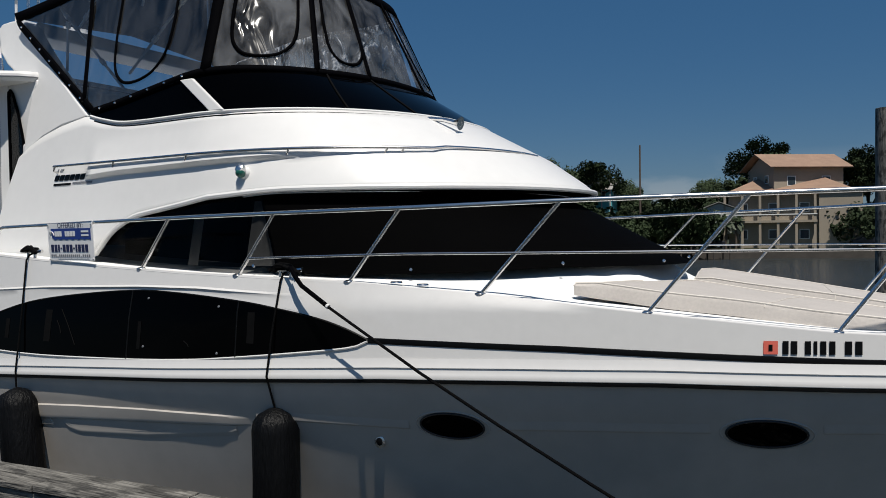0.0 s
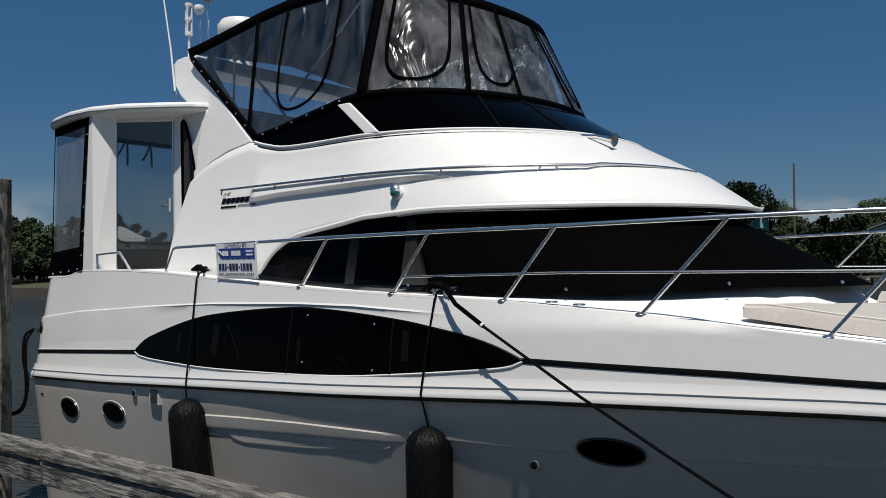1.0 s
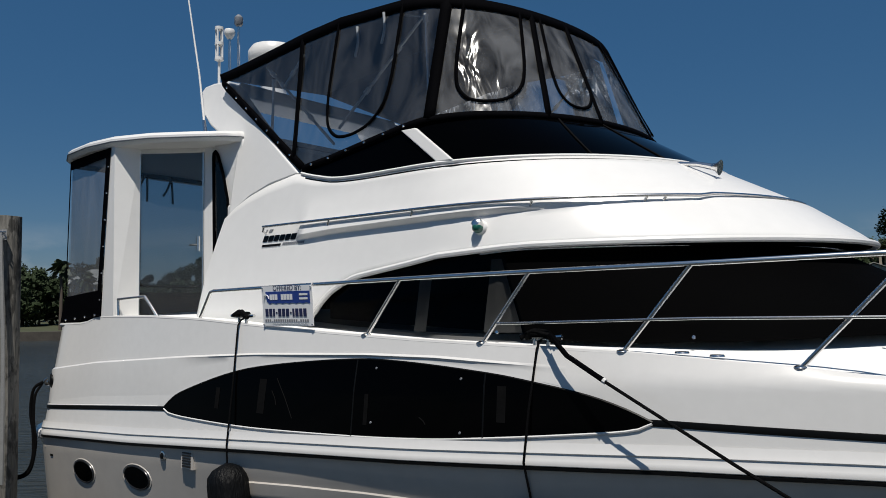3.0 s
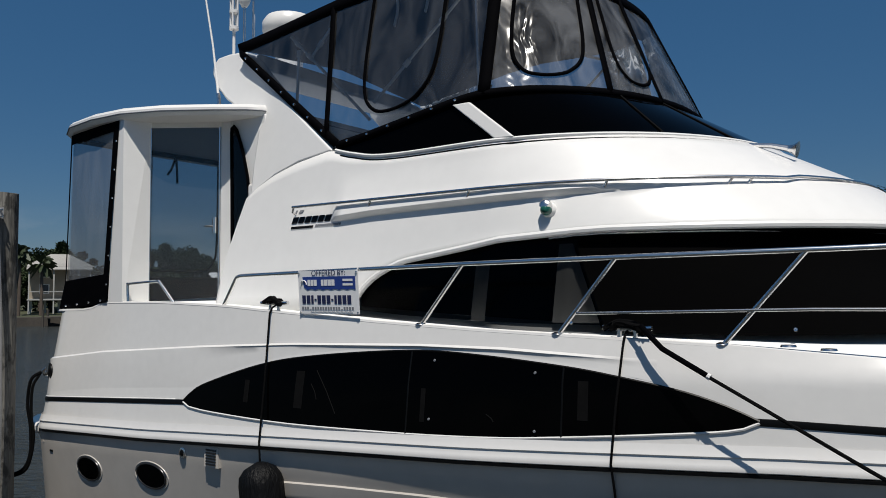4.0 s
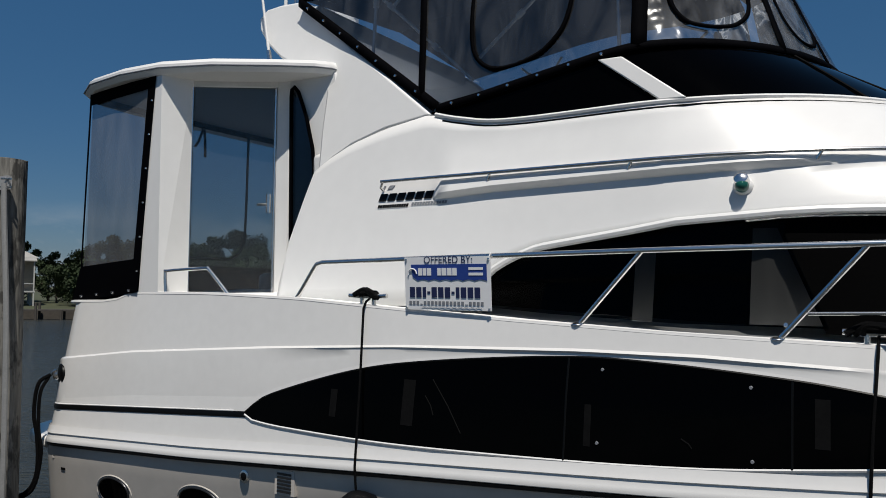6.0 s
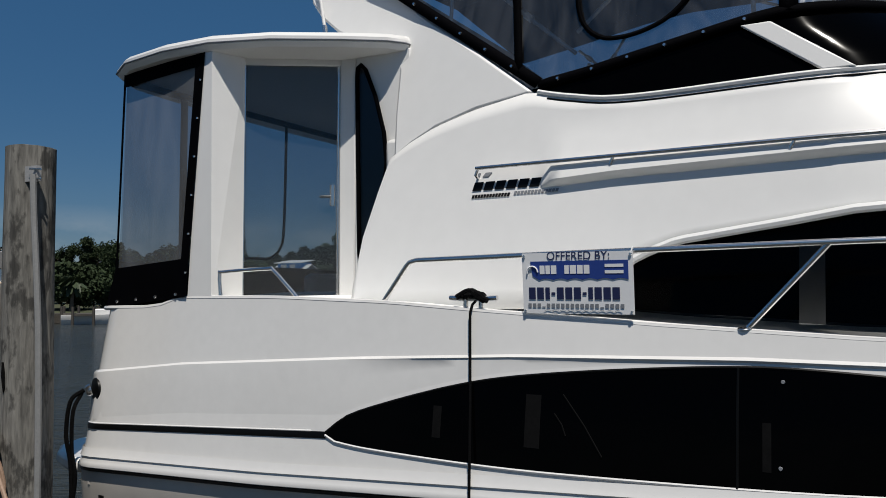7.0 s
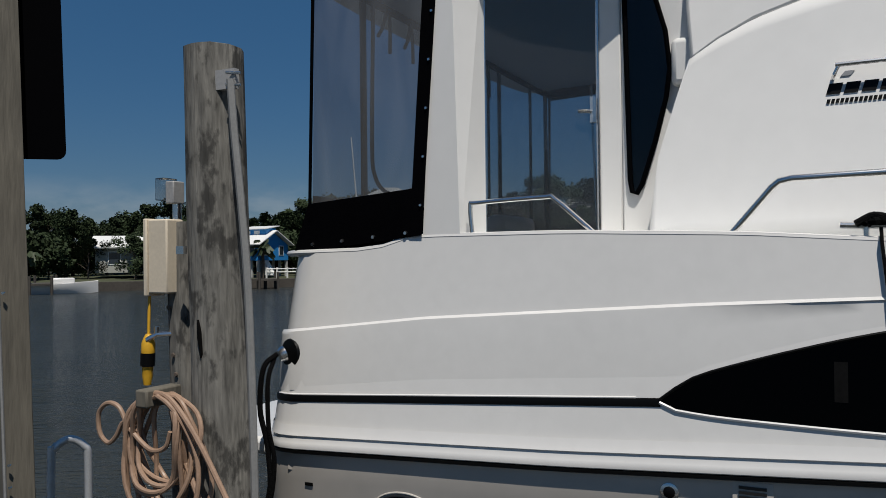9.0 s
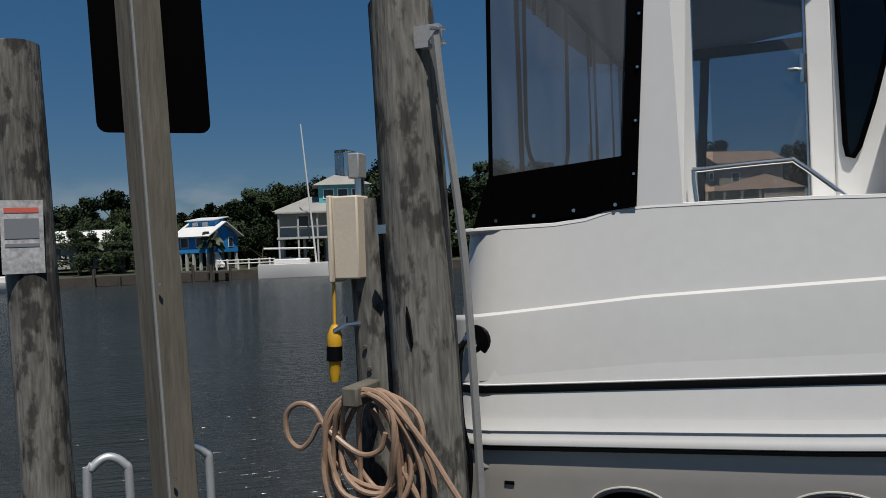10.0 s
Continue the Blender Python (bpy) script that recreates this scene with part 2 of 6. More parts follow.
def water_mat():
    m = mat("harbour_water", (0.03, 0.034, 0.033), 0.17, vary=0.25, scale=0.05, fine=0.5, spec=0.16)
    nt = m.node_tree
    b = nt.nodes["Principled BSDF"]
    tc, mp = nt.nodes.new("ShaderNodeTexCoord"), nt.nodes.new("ShaderNodeMapping")
    mp.vector_type = "TEXTURE"
    mp.inputs["Scale"].default_value = (2.4, 0.6, 1.0)
    mp.inputs["Rotation"].default_value = (0, 0, radians(36))
    n1, n2 = nt.nodes.new("ShaderNodeTexNoise"), nt.nodes.new("ShaderNodeTexNoise")
    n1.inputs["Scale"].default_value, n1.inputs["Detail"].default_value = 0.9, 6.0
    n2.inputs["Scale"].default_value, n2.inputs["Detail"].default_value = 4.5, 3.0
    ad = nt.nodes.new("ShaderNodeMath")
    bp = nt.nodes.new("ShaderNodeBump")
    bp.inputs["Strength"].default_value, bp.inputs["Distance"].default_value = 0.9, 0.16
    nt.links.new(tc.outputs["Object"], mp.inputs[0])
    nt.links.new(mp.outputs[0], n1.inputs[0])
    nt.links.new(mp.outputs[0], n2.inputs[0])
    nt.links.new(n1.outputs[0], ad.inputs[0])
    nt.links.new(n2.outputs[0], ad.inputs[1])
    nt.links.new(ad.outputs[0], bp.inputs["Height"])
    nt.links.new(bp.outputs[0], b.inputs["Normal"])
    return m


WATERM = water_mat()

# ---- mesh helpers ----
BASE = {}


def thing(name, at, label, category, group="", kind=""):
    ob = new(name)
    ob.location = at
    ob.empty_display_size = 0.1
    BASE[ob] = Vector(at)
    return tagged(ob, label, category, group, kind)


def part(name, bm, material, parent=None, label="", smooth=True, solid=0.0, bevel=0.0):
    base = BASE.get(parent, Vector((0, 0, 0)))
    bmesh.ops.recalc_face_normals(bm, faces=bm.faces)
    me = bpy.data.meshes.new(name)
    bmesh.ops.translate(bm, verts=bm.verts, vec=-base)
    bm.to_mesh(me)
    bm.free()
    me.materials.append(material)
    if smooth:
        for p in me.polygons:
            p.use_smooth = True
        me.set_sharp_from_angle(angle=radians(38))
    ob = new(name, me)
    if parent:
        ob.parent = parent
    BASE[ob] = base
    if label:
        tagged(ob, label)
    if solid:
        md = ob.modifiers.new("thick", "SOLIDIFY")
        md.thickness, md.offset = solid, 0
    if bevel:
        md = ob.modifiers.new("edge", "BEVEL")
        md.width, md.segments, md.limit_method = bevel, 2, "ANGLE"
    return ob


def lone(name, bm, material, label, category, group="", kind="", **kw):
    return tagged(part(name, bm, material, None, **kw), label, category, group, kind)


def interp(x, pts):
    return float(np.interp(x, [p[0] for p in pts], [p[1] for p in pts]))


def smooth_line(pts, n=8):
    """Catmull-Rom through the given places."""
    p = [Vector(q) for q in pts]
    p = [2 * p[0] - p[1]] + p + [2 * p[-1] - p[-2]]
    out = []
    for i in range(1, len(p) - 2):
        for k in range(n):
            t = k / n
            a, b, c, d = p[i - 1 : i + 3]
            out.append(0.5 * (2 * b + (c - a) * t + (2 * a - 5 * b + 4 * c - d) * t * t + (3 * b - a - 3 * c + d) * t**3))
    return out + [p[-2]]


def tube(bm, pts, r, n=8, taper=None):
    pts = [Vector(p) for p in pts]
    rings, side = [], None
    for i, p in enumerate(pts):
        d = (pts[min(i + 1, len(pts) - 1)] - pts[max(i - 1, 0)]).normalized()
        if side is None:
            side = d.orthogonal().normalized()
        side = (side - d * side.dot(d)).normalized()
        up = d.cross(side)
        rr = r if taper is None else r + (taper - r) * i / (len(pts) - 1)
        rings.append([bm.verts.new(p + rr * (math.cos(2 * math.pi * k / n) * side + math.sin(2 * math.pi * k / n) * up)) for k in range(n)])
    for a, b in zip(rings, rings[1:]):
        for k in range(n):
            bm.faces.new((a[k], a[(k + 1) % n], b[(k + 1) % n], b[k]))
    bm.faces.new(rings[0][::-1])
    bm.faces.new(rings[-1])
    return bm


def tubes(pts, r, n=8, taper=None):
    return tube(bmesh.new(), pts, r, n, taper)


def strip(bm, rows):
    """Joins rows of places, all of one length, into a sheet."""
    vs = [[bm.verts.new(p) for p in row] for row in rows]
    for a, b in zip(vs, vs[1:]):
        for k in range(len(a) - 1):
            bm.faces.new((a[k], a[k + 1], b[k + 1], b[k]))
    return bm


def sheet(rows):
    return strip(bmesh.new(), rows)


def box(bm, x0, x1, y0, y1, z0, z1):
    v = [bm.verts.new((x, y, z)) for x in (x0, x1) for y in (y0, y1) for z in (z0, z1)]
    for f in ((0, 1, 3, 2), (4, 6, 7, 5), (0, 4, 5, 1), (2, 3, 7, 6), (0, 2, 6, 4), (1, 5, 7, 3)):
        bm.faces.new([v[i] for i in f])
    return bm


def boxes(*dims):
    return box(bmesh.new(), *dims)


def slab(poly, up, lo=None):
    """A prism: a loop of places, and the vector that it is drawn out by."""
    bm = bmesh.new()
    a = [bm.verts.new(p) for p in poly]
    b = [bm.verts.new(Vector(p) + Vector(up)) for p in poly]
    bm.faces.new(a[::-1])
    bm.faces.new(b)
    for i in range(len(a)):
        j = (i + 1) % len(a)
        bm.faces.new((a[i], a[j], b[j], b[i]))
    return bm


def lathe(prof, at, axis=(0, 0, 1), n=20):
    """Radius and height pairs turned round an axis that starts at a place."""
    bm = bmesh.new()
    q = Vector(axis).normalized().to_track_quat("Z", "Y")
    rings = [[bm.verts.new(Vector(at) + q @ Vector((max(r, 1e-4) * math.cos(2 * math.pi * k / n), max(r, 1e-4) * math.sin(2 * math.pi * k / n), h))) for k in range(n)] for r, h in prof]
    for a, b in zip(rings, rings[1:]):
        for k in range(n):
            bm.faces.new((a[k], a[(k + 1) % n], b[(k + 1) % n], b[k]))
    bm.faces.new(rings[0][::-1])
    bm.faces.new(rings[-1])
    return bm


def mirrored(bm):
    """Adds the port side's copy."""
    geo = bmesh.ops.duplicate(bm, geom=bm.verts[:] + bm.edges[:] + bm.faces[:])["geom"]
    vs = [g for g in geo if isinstance(g, bmesh.types.BMVert)]
    for v in vs:
        v.co.y = 2 * CY - v.co.y
    bmesh.ops.reverse_faces(bm, faces=[g for g in geo if isinstance(g, bmesh.types.BMFace)])
    return bm


# ---- the yacht: lines ----
DECK = [(-0.1, 1.76), (0.72, 1.775), (0.95, 1.84), (1.8, 1.842), (2.6, 1.817), (3.1, 1.783), (4.1, 1.723), (4.9, 1.685), (5.8, 1.655), (6.35, 1.632), (7.2, 1.566), (8.16, 1.463), (9.13, 1.36), (11.4, 1.24)]
RUB = [(-0.15, 0.665), (1.8, 0.75), (3.5, 0.855), (4.9, 0.93), (5.8, 0.985), (6.6, 1.03), (7.4, 1.055), (8.25, 1.07), (9.2, 1.06), (11.4, 1.05)]
PINZ = [(0, 0.935), (2.2, 1.065), (6.5, 1.265), (7.7, 1.25), (9.2, 1.2), (11.4, 1.15)]
CREASE = [(0, 1.285), (1.06, 1.4), (2.4, 1.49), (3.4, 1.542), (4.5, 1.57), (5.1, 1.568), (6.0, 1.53), (7.2, 1.47), (11.4, 1.2)]


def in_plan(x):
    """How far the sheer has drawn in from the full beam."""
    y = CY * max(0.0, (x - 4.5) / 6.9) ** 2.2
    if x < 0.3:
        y += 0.3 - math.sqrt(max(0.0, 0.09 - (0.3 - x) ** 2))
    return min(y, CY)


def hull_y(x, z):
    """The starboard side's y at a height."""
    zd, zr = interp(x, DECK), interp(x, RUB)
    bulge = interp(x, [(0, 1.0), (3.5, 1.0), (6.0, 0.62), (11, 0.5)])
    out = bulge * interp(z, [(zr, -0.15), (zr + 0.15, -0.125), (zr + 0.45, -0.085), (zd, 0.0)])
    lean = interp(x, [(0, 0.14), (2, 0.18), (4, 0.27), (5.5, 0.36), (8, 0.5), (11, 0.6)])
    return min(in_plan(x) + out + lean * max(0.0, zr - 0.03 - z), CY)


def house_y(x, z):
    return 0.31 + 0.2 * (z - 2.4) + 0.03 * (5.2 - x)


def nose(z):
    return interp(z, [(1.5, 8.36), (1.71, 8.05), (2.255, 6.98), (2.27, 7.22), (2.33, 7.17), (2.57, 6.82), (2.88, 6.22), (3.3, 5.5), (4.3, 5.05)])


def house_at(u, z):
    """u up to 4.9 is x along the side; past it, one unit more turns round to the centre line at the front, two to the port side."""
    xc, pw = interp(z, [(2.3, 4.9), (2.9, 4.6), (3.3, 4.3)]), 2.08
    a, w = nose(z) - xc, CY - house_y(xc, z)
    if u <= 4.9:
        t = max(0.0, (u - xc) / a)
        return Vector((u, house_y(min(u, xc), z) + w * (1 - (1 - t**pw) ** (1 / pw)), z))
    f = u - 4.9
    g0 = math.asin(((4.9 - xc) / a) ** (pw / 2))
    g = g0 + (math.pi / 2 - g0) * (f if f <= 1 else 2 - f)
    x, y = xc + a * math.sin(g) ** (2 / pw), CY - w * max(0.0, math.cos(g)) ** (2 / pw)
    return Vector((x, y if f <= 1 else 2 * CY - y, z))


def side_at(x, z):
    """The house's starboard surface at any x short of its nose."""
    xc, pw = interp(z, [(2.3, 4.9), (2.9, 4.6), (3.3, 4.3)]), 2.08
    t = min(1.0, max(0.0, (x - xc) / (nose(z) - xc)))
    return Vector((x, house_y(min(x, xc), z) + (CY - house_y(xc, z)) * (1 - (1 - t**pw) ** (1 / pw)), z))


US = [4.9 + 2 * k / 44 for k in range(45)]

yacht = thing("motor_yacht", (5.0, CY, WATER), "white fibreglass motor yacht with dark windows moored beside a timber dock", "boat")

# hull shell, from the sheer down, starboard and port
def deck_z(x, y):
    d = max(0.0, min(y, 2 * CY - y) - in_plan(x))
    rise = min(1.0, d / 1.05) ** 1.5
    return interp(x, DECK) - 0.012 + interp(x - 0.4 * rise, [(5, 0.04), (6, 0.08), (6.7, 0.17), (7.2, 0.22), (7.38, 0.2), (7.6, 0.06), (9, 0.04), (11.4, 0.02)]) * rise


XS = [0.0, 0.01, 0.03, 0.07, 0.13, 0.2, 0.3] + [0.3 + (11.38 - 0.3) * k / 70 for k in range(1, 71)]


def hull_rows(z_of, count, side):
    rows = []
    for x in XS:
        row = []
        for k in range(count):
            z = z_of(x, k / (count - 1))
            y = hull_y(x, z)
            lean = 0.1 * (z - 0.9) * max(0.0, 1 - x / 0.6)
            row.append((x + lean, y if side > 0 else 2 * CY - y, z))
        rows.append(row)
    return rows


bm = bmesh.new()
for side in (1, -1):
    strip(bm, hull_rows(lambda x, f: interp(x, RUB) + 0.04 + (interp(x, DECK) - interp(x, RUB) - 0.04) * f, 14, side))
bmesh.ops.remove_doubles(bm, verts=bm.verts, dist=0.0005)
topsides = part("hull_topside", bm, GEL, yacht)
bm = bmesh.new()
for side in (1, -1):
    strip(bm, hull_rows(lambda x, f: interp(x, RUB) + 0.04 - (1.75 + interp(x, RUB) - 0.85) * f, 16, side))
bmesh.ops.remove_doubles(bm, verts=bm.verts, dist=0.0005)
lower = part("lower_hull", bm, GEL_LOW, yacht, "white gloss gelcoat lower hull with its shade put into the colour")
# transom
bm = sheet([[(0.1 * (z - 0.9), y, z) for y in np.linspace(hull_y(0, z), 2 * CY - hull_y(0, z), 6)] for z in np.linspace(-0.8, 1.76, 12)])
part("transom", bm, GEL, yacht)
# rub rail: a moulded flange with two beads and a black strip, all along
for name, prof, m in (
    ("rub_rail", ((0.0, 0.13), (0.008, 0.1), (0.014, 0.085), (0.018, 0.075), (0.011, 0.068), (0.012, 0.055), (0.02, 0.036), (0.025, 0.02), (0.024, 0.005), (0.018, 0.0), (0.0, 0.0)), GEL),
    ("rub_strip", ((0.0, 0.0), (0.015, -0.001), (0.021, -0.005), (0.021, -0.018), (0.014, -0.023), (0.0, -0.025)), PIN),
):
    bm = bmesh.new()
    for side in (1, -1):
        rows = []
        for x in XS:
            z = interp(x, RUB)
            y = hull_y(x, z)
            rows.append([(x, (y - o) if side > 0 else 2 * CY - y + o, z + d) for o, d in prof])
        strip(bm, rows)
    part(name, bm, m, yacht)


def band(name, x0, x1, zfun, half, out, material, n=60, smooth_ends=True):
    rows = []
    for x in np.linspace(x0, x1, n):
        z = zfun(x)
        rows.append([(x, hull_y(x, z + k * half) - out * (1 if k in (-1, 1) else 1.6), z + k * half) for k in (-1.15, -1, 0, 1, 1.15)])
        rows[-1][0] = (x, rows[-1][0][1] + out * 1.4, rows[-1][0][2])
        rows[-1][-1] = (x, rows[-1][-1][1] + out * 1.4, rows[-1][-1][2])
    return part(name, sheet(rows), material, topsides)


band("black_pinstripe", 0.02, 2.26, lambda x: interp(x, PINZ), 0.017, 0.005, PIN)
band("black_pinstripe", 6.48, 11.2, lambda x: interp(x, PINZ), 0.016, 0.005, PIN)
# lens-shaped hull window
WTOP = [(2.255, 1.08), (2.275, 1.1), (2.32, 1.132), (2.49, 1.219), (3.08, 1.389), (3.6, 1.473), (4.41, 1.54), (4.9, 1.534), (5.48, 1.491), (5.8, 1.45), (6.13, 1.393), (6.35, 1.33), (6.5, 1.268)]
WBOT = [(2.255, 1.068), (2.275, 1.052), (2.33, 1.038), (2.62, 1.018), (3.4, 1.007), (4.41, 1.035), (5.07, 1.07), (5.47, 1.107), (6.0, 1.165), (6.38, 1.214), (6.5, 1.26)]

WTOP, WBOT = (sorted((p.x, p.y) for p in smooth_line([(x, z, 0) for x, z in table], 6)) for table in (WTOP, WBOT))


def lens_sheet(x0, x1, out, grow=0.0):
    rows = []
    for x in np.linspace(x0, x1, 60):
        a, b = interp(x, WBOT) - grow, interp(x, WTOP) + grow
        rows.append([(x, hull_y(x, z) - out, z) for z in np.linspace(a, b, 7)])
    return sheet(rows)


rows = []
for x in np.linspace(0.03, 6.0, 60):
    zc = interp(x, CREASE)
    k = min(1.0, max(0.07, (zc - interp(x, WTOP) - 0.014) / 0.32)) if x > 2.255 else 1.0
    rows.append([(x, hull_y(x, zc + d) - o * min(1.0, (6.0 - x) / 0.6 + 0.02), zc + d) for d, o in ((0.018, -0.002), (0.003, 0.013), (-0.012 * max(k, 0.3), 0.013 * max(k, 0.5)), (-0.12 * k, 0.009 * k), (-0.24 * k, 0.0035 * k), (-0.32 * k, -0.001))])
part("moulded_crease", sheet(rows), GEL, topsides)
hullwin = part("hull_window", lens_sheet(2.255, 6.5, 0.006), GLASS, topsides, "long black glass hull window, pointed at both ends")
for table, m_lip, r_lip in ((WTOP, PIN, 0.008), (WBOT, GEL, 0.008)):
    part("window_lip", tubes([(x, hull_y(x, interp(x, table)) - 0.004, interp(x, table)) for x in np.linspace(2.255, 6.5, 60)], r_lip, 6), m_lip, hullwin)
for xd in (4.45, 5.49):
    part("window_divider", tubes([(xd, hull_y(xd, z) - 0.006, z) for z in np.linspace(interp(xd, WBOT), interp(xd, WTOP), 6)], 0.006, 6), PIN, hullwin)

for x0, x1, z0, z1 in ((2.95, 3.0, 1.12, 1.28), (3.47, 3.55, 1.12, 1.37), (4.55, 4.585, 1.12, 1.32), (5.58, 5.64, 1.21, 1.42)):
    part("curtain_edge", sheet([[(x, hull_y(x, z) - 0.008, z) for z in (z0, (z0 + z1) / 2, z1)] for x in (x0, x1)]), DIMCLOTH, hullwin)
for a, b in (((3.66, 1.38), (3.86, 1.11)), ((3.62, 1.29), (3.68, 1.19)), ((5.02, 1.2), (5.07, 1.16))):
    part("curtain_cord", tubes([(x, hull_y(x, z) - 0.008, z) for x, z in (a, ((a[0] + b[0]) / 2 + 0.01, (a[1] + b[1]) / 2), b)], 0.004, 5), DIMCLOTH, hullwin)
for x, z in ((4.63, 1.49), (5.32, 1.45), (4.62, 1.14), (5.33, 1.13)):
    part("bolt", lathe([(0.009, 0), (0.007, 0.006)], (x, hull_y(x, z) - 0.006, z), (0, -1, 0), 8), INKGREY, hullwin)

# decks
rows = []
for x in XS[4:]:
    y0 = in_plan(x) + 0.01
    rows.append([(x, y, deck_z(x, y)) for y in np.linspace(y0, 2 * CY - y0, 33)])
part("deck", sheet(rows), DECKM, yacht, "white non-slip deck")
bm = bmesh.new()
for side in (1, -1):
    tube(bm, [(x, (in_plan(x) + 0.012) if side > 0 else 2 * CY - in_plan(x) - 0.012, interp(x, DECK) - 0.012) for x in XS], 0.016, 8)
part("sheer_edge", bm, GEL, yacht)
bm = slab([(-0.72, 0.7, 0.6), (-0.68, 0.42, 0.6), (-0.56, 0.2, 0.6), (-0.36, 0.04, 0.6), (-0.1, -0.06, 0.6), (0.05, -0.08, 0.6), (0.05, 2 * CY + 0.08, 0.6), (-0.36, 2 * CY - 0.04, 0.6), (-0.56, 2 * CY - 0.2, 0.6), (-0.68, 2 * CY - 0.42, 0.6), (-0.72, 2 * CY - 0.7, 0.6)], (0, 0, 0.1))
part("swim_platform", bm, GEL, yacht, bevel=0.03)

# ---- the yacht: house ----
ZLO = [(2.0, 1.76), (3.66, 1.78), (3.7, 1.83), (3.83, 1.98), (3.95, 2.05), (4.12, 2.115), (4.64, 2.19), (4.9, 2.232), (5.0, 2.254), (5.06, 2.2705), (5.9, 2.275), (6.9, 2.275)]
ZHI = [(2.14, 1.9), (2.17, 2.2), (2.25, 2.5), (2.31, 2.7), (2.45, 2.79), (2.62, 2.87), (2.9, 2.95), (3.25, 3.01), (3.5, 2.945), (3.87, 2.9), (4.9, 2.9), (6.9, 2.89)]


def ledge(x):
    """How far the upper moulding stands proud, and the height of its lower edge."""
    return 0.047 * max(0.0, min(1.0, (6.1 - x) / 0.8)) * min(1.0, max(0.0, (x - 3.385) / 0.04)), interp(x, [(3.36, 2.437), (3.79, 2.462), (4.7, 2.482), (5.55, 2.5), (6.2, 2.53)])


cols = [2.14, 2.17, 2.2, 2.25, 2.31, 2.38] + [2.45 + 0.07 * k for k in range(35)] + US[1:]
rows = []
for u in cols:
    uu = u if u <= 4.9 + 1 else 9.8 + 2 - u
    lo, hi = interp(min(uu, 6.9), ZLO), interp(min(uu, 6.9), ZHI)
    out, zl = ledge(house_at(u, 2.48).x if u <= 5.9 else 9.0)
    z1, z2 = min(zl, hi), min(zl + 0.036, hi)
    fs = [lo + (z1 - lo) * k / 6 for k in range(7)] + [z1 + (z2 - z1) * k / 2 for k in (1, 2)] + [z2 + (hi - z2) * k / 6 for k in range(1, 7)]
    row = []
    for z in fs:
        p = house_at(u, z)
        p.y -= out * max(0.0, min(1.0, (z - zl) / 0.03)) * max(0.0, min(1.0, (zl + 0.34 - z) / 0.3))
        row.append(p)
    rows.append(row)
bm = sheet(rows)
house = part("house", bm, GEL_UP, yacht, "white moulded cabin house", solid=0.012)
# port wall behind
part("port_wall", sheet([[(x, 2 * CY - house_y(x, z), z) for z in np.linspace(1.7, interp(x, ZHI), 5)] for x in np.linspace(2.15, 4.95, 20)]), GEL_UP, yacht, solid=0.012)
# rolled brow above the windows
part("brow_lip", tubes([house_at(u, interp(min(u if u < 5.9 else 11.8 - u, 6.9), ZLO)) + Vector((0.015 * max(0, u - 4.9), -0.012, 0.004)) for u in [3.68 + 0.06 * k for k in range(21)] + US], 0.022, 8), GEL_UP, yacht)
part("brow_underline", tubes([house_at(u, interp(min(u if u < 5.9 else 11.8 - u, 6.9), ZLO) - 0.022) + Vector((0.01, 0.0, 0)) for u in US[2:]], 0.008, 6), CHROME, yacht)


def base_z(x):
    return interp(x, [(3.6, 1.795), (4.2, 1.75), (5.2, 1.705), (6.2, 1.665), (6.9, 1.675), (7.5, 1.705), (8.4, 1.7)])


rows = []
for u in [3.66 + 0.062 * k for k in range(20)] + US[:4]:
    lo, hi = base_z(u), max(base_z(u) + 0.01, interp(u, ZLO))
    rows.append([house_at(u, z) + Vector((0, 0.025, 0)) for z in np.linspace(lo, hi, 6)])
salon = part("salon_window", sheet(rows), TINT, yacht, "dark glass salon window under an arched brow")
for a, b, z0, z1 in ((4.66, 4.77, 1.72, 2.08), (5.25, 5.66, 1.72, 2.2)):
    part("curtain", sheet([[side_at(x, z) + Vector((0, 0.11 + 0.004 * math.sin(60 * x), 0)) for z in np.linspace(z0, z1, 4)] for x in np.linspace(a, b, 24)]), WHITEP, salon, "pale shade behind the dark glass")
# added black sheet that stands in for the cabin's darkness behind the glass
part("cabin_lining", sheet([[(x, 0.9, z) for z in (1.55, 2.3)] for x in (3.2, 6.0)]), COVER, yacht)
rows = []
for u in US[3:]:
    uu = u if u < 5.9 else 11.8 - u
    lo, hi = base_z(house_at(u, 1.65).x), min(2.25, interp(min(uu, 6.9), ZLO) + 0.01)
    rows.append([house_at(u, z) + Vector((-0.02, 0.025 if u < 5.9 else -0.025, 0)) for z in np.linspace(lo, hi, 8)])
shield = part("windshield_cover", sheet(rows), COVER, yacht, "black mesh cover snapped over the windshield")
for u in (5.0, 5.25, 5.5, 5.75, 6.1, 6.4):
    p = house_at(u, 1.7)
    p.z = base_z(p.x) + 0.03
    part("snap", lathe([(0.012, 0), (0.01, 0.012)], p + Vector((0.0, -0.005, 0)), (0.2, -1, 0.2), 8), CHROME, shield)
# underside of the brow, the shade below it painted in as black
rows = []
for u in US:
    zz, sg_ = interp(min(u if u < 5.9 else 11.8 - u, 6.9), ZLO), 1 if u < 5.9 else -1
    rows.append([house_at(u, zz - 0.075) + Vector((-0.04, 0.035 * sg_, 0.045)), house_at(u, zz) + Vector((-0.012, 0.022 * sg_, -0.004))])
part("brow_soffit", sheet(rows), COVER, yacht, "brow underside coloured black for its shade")
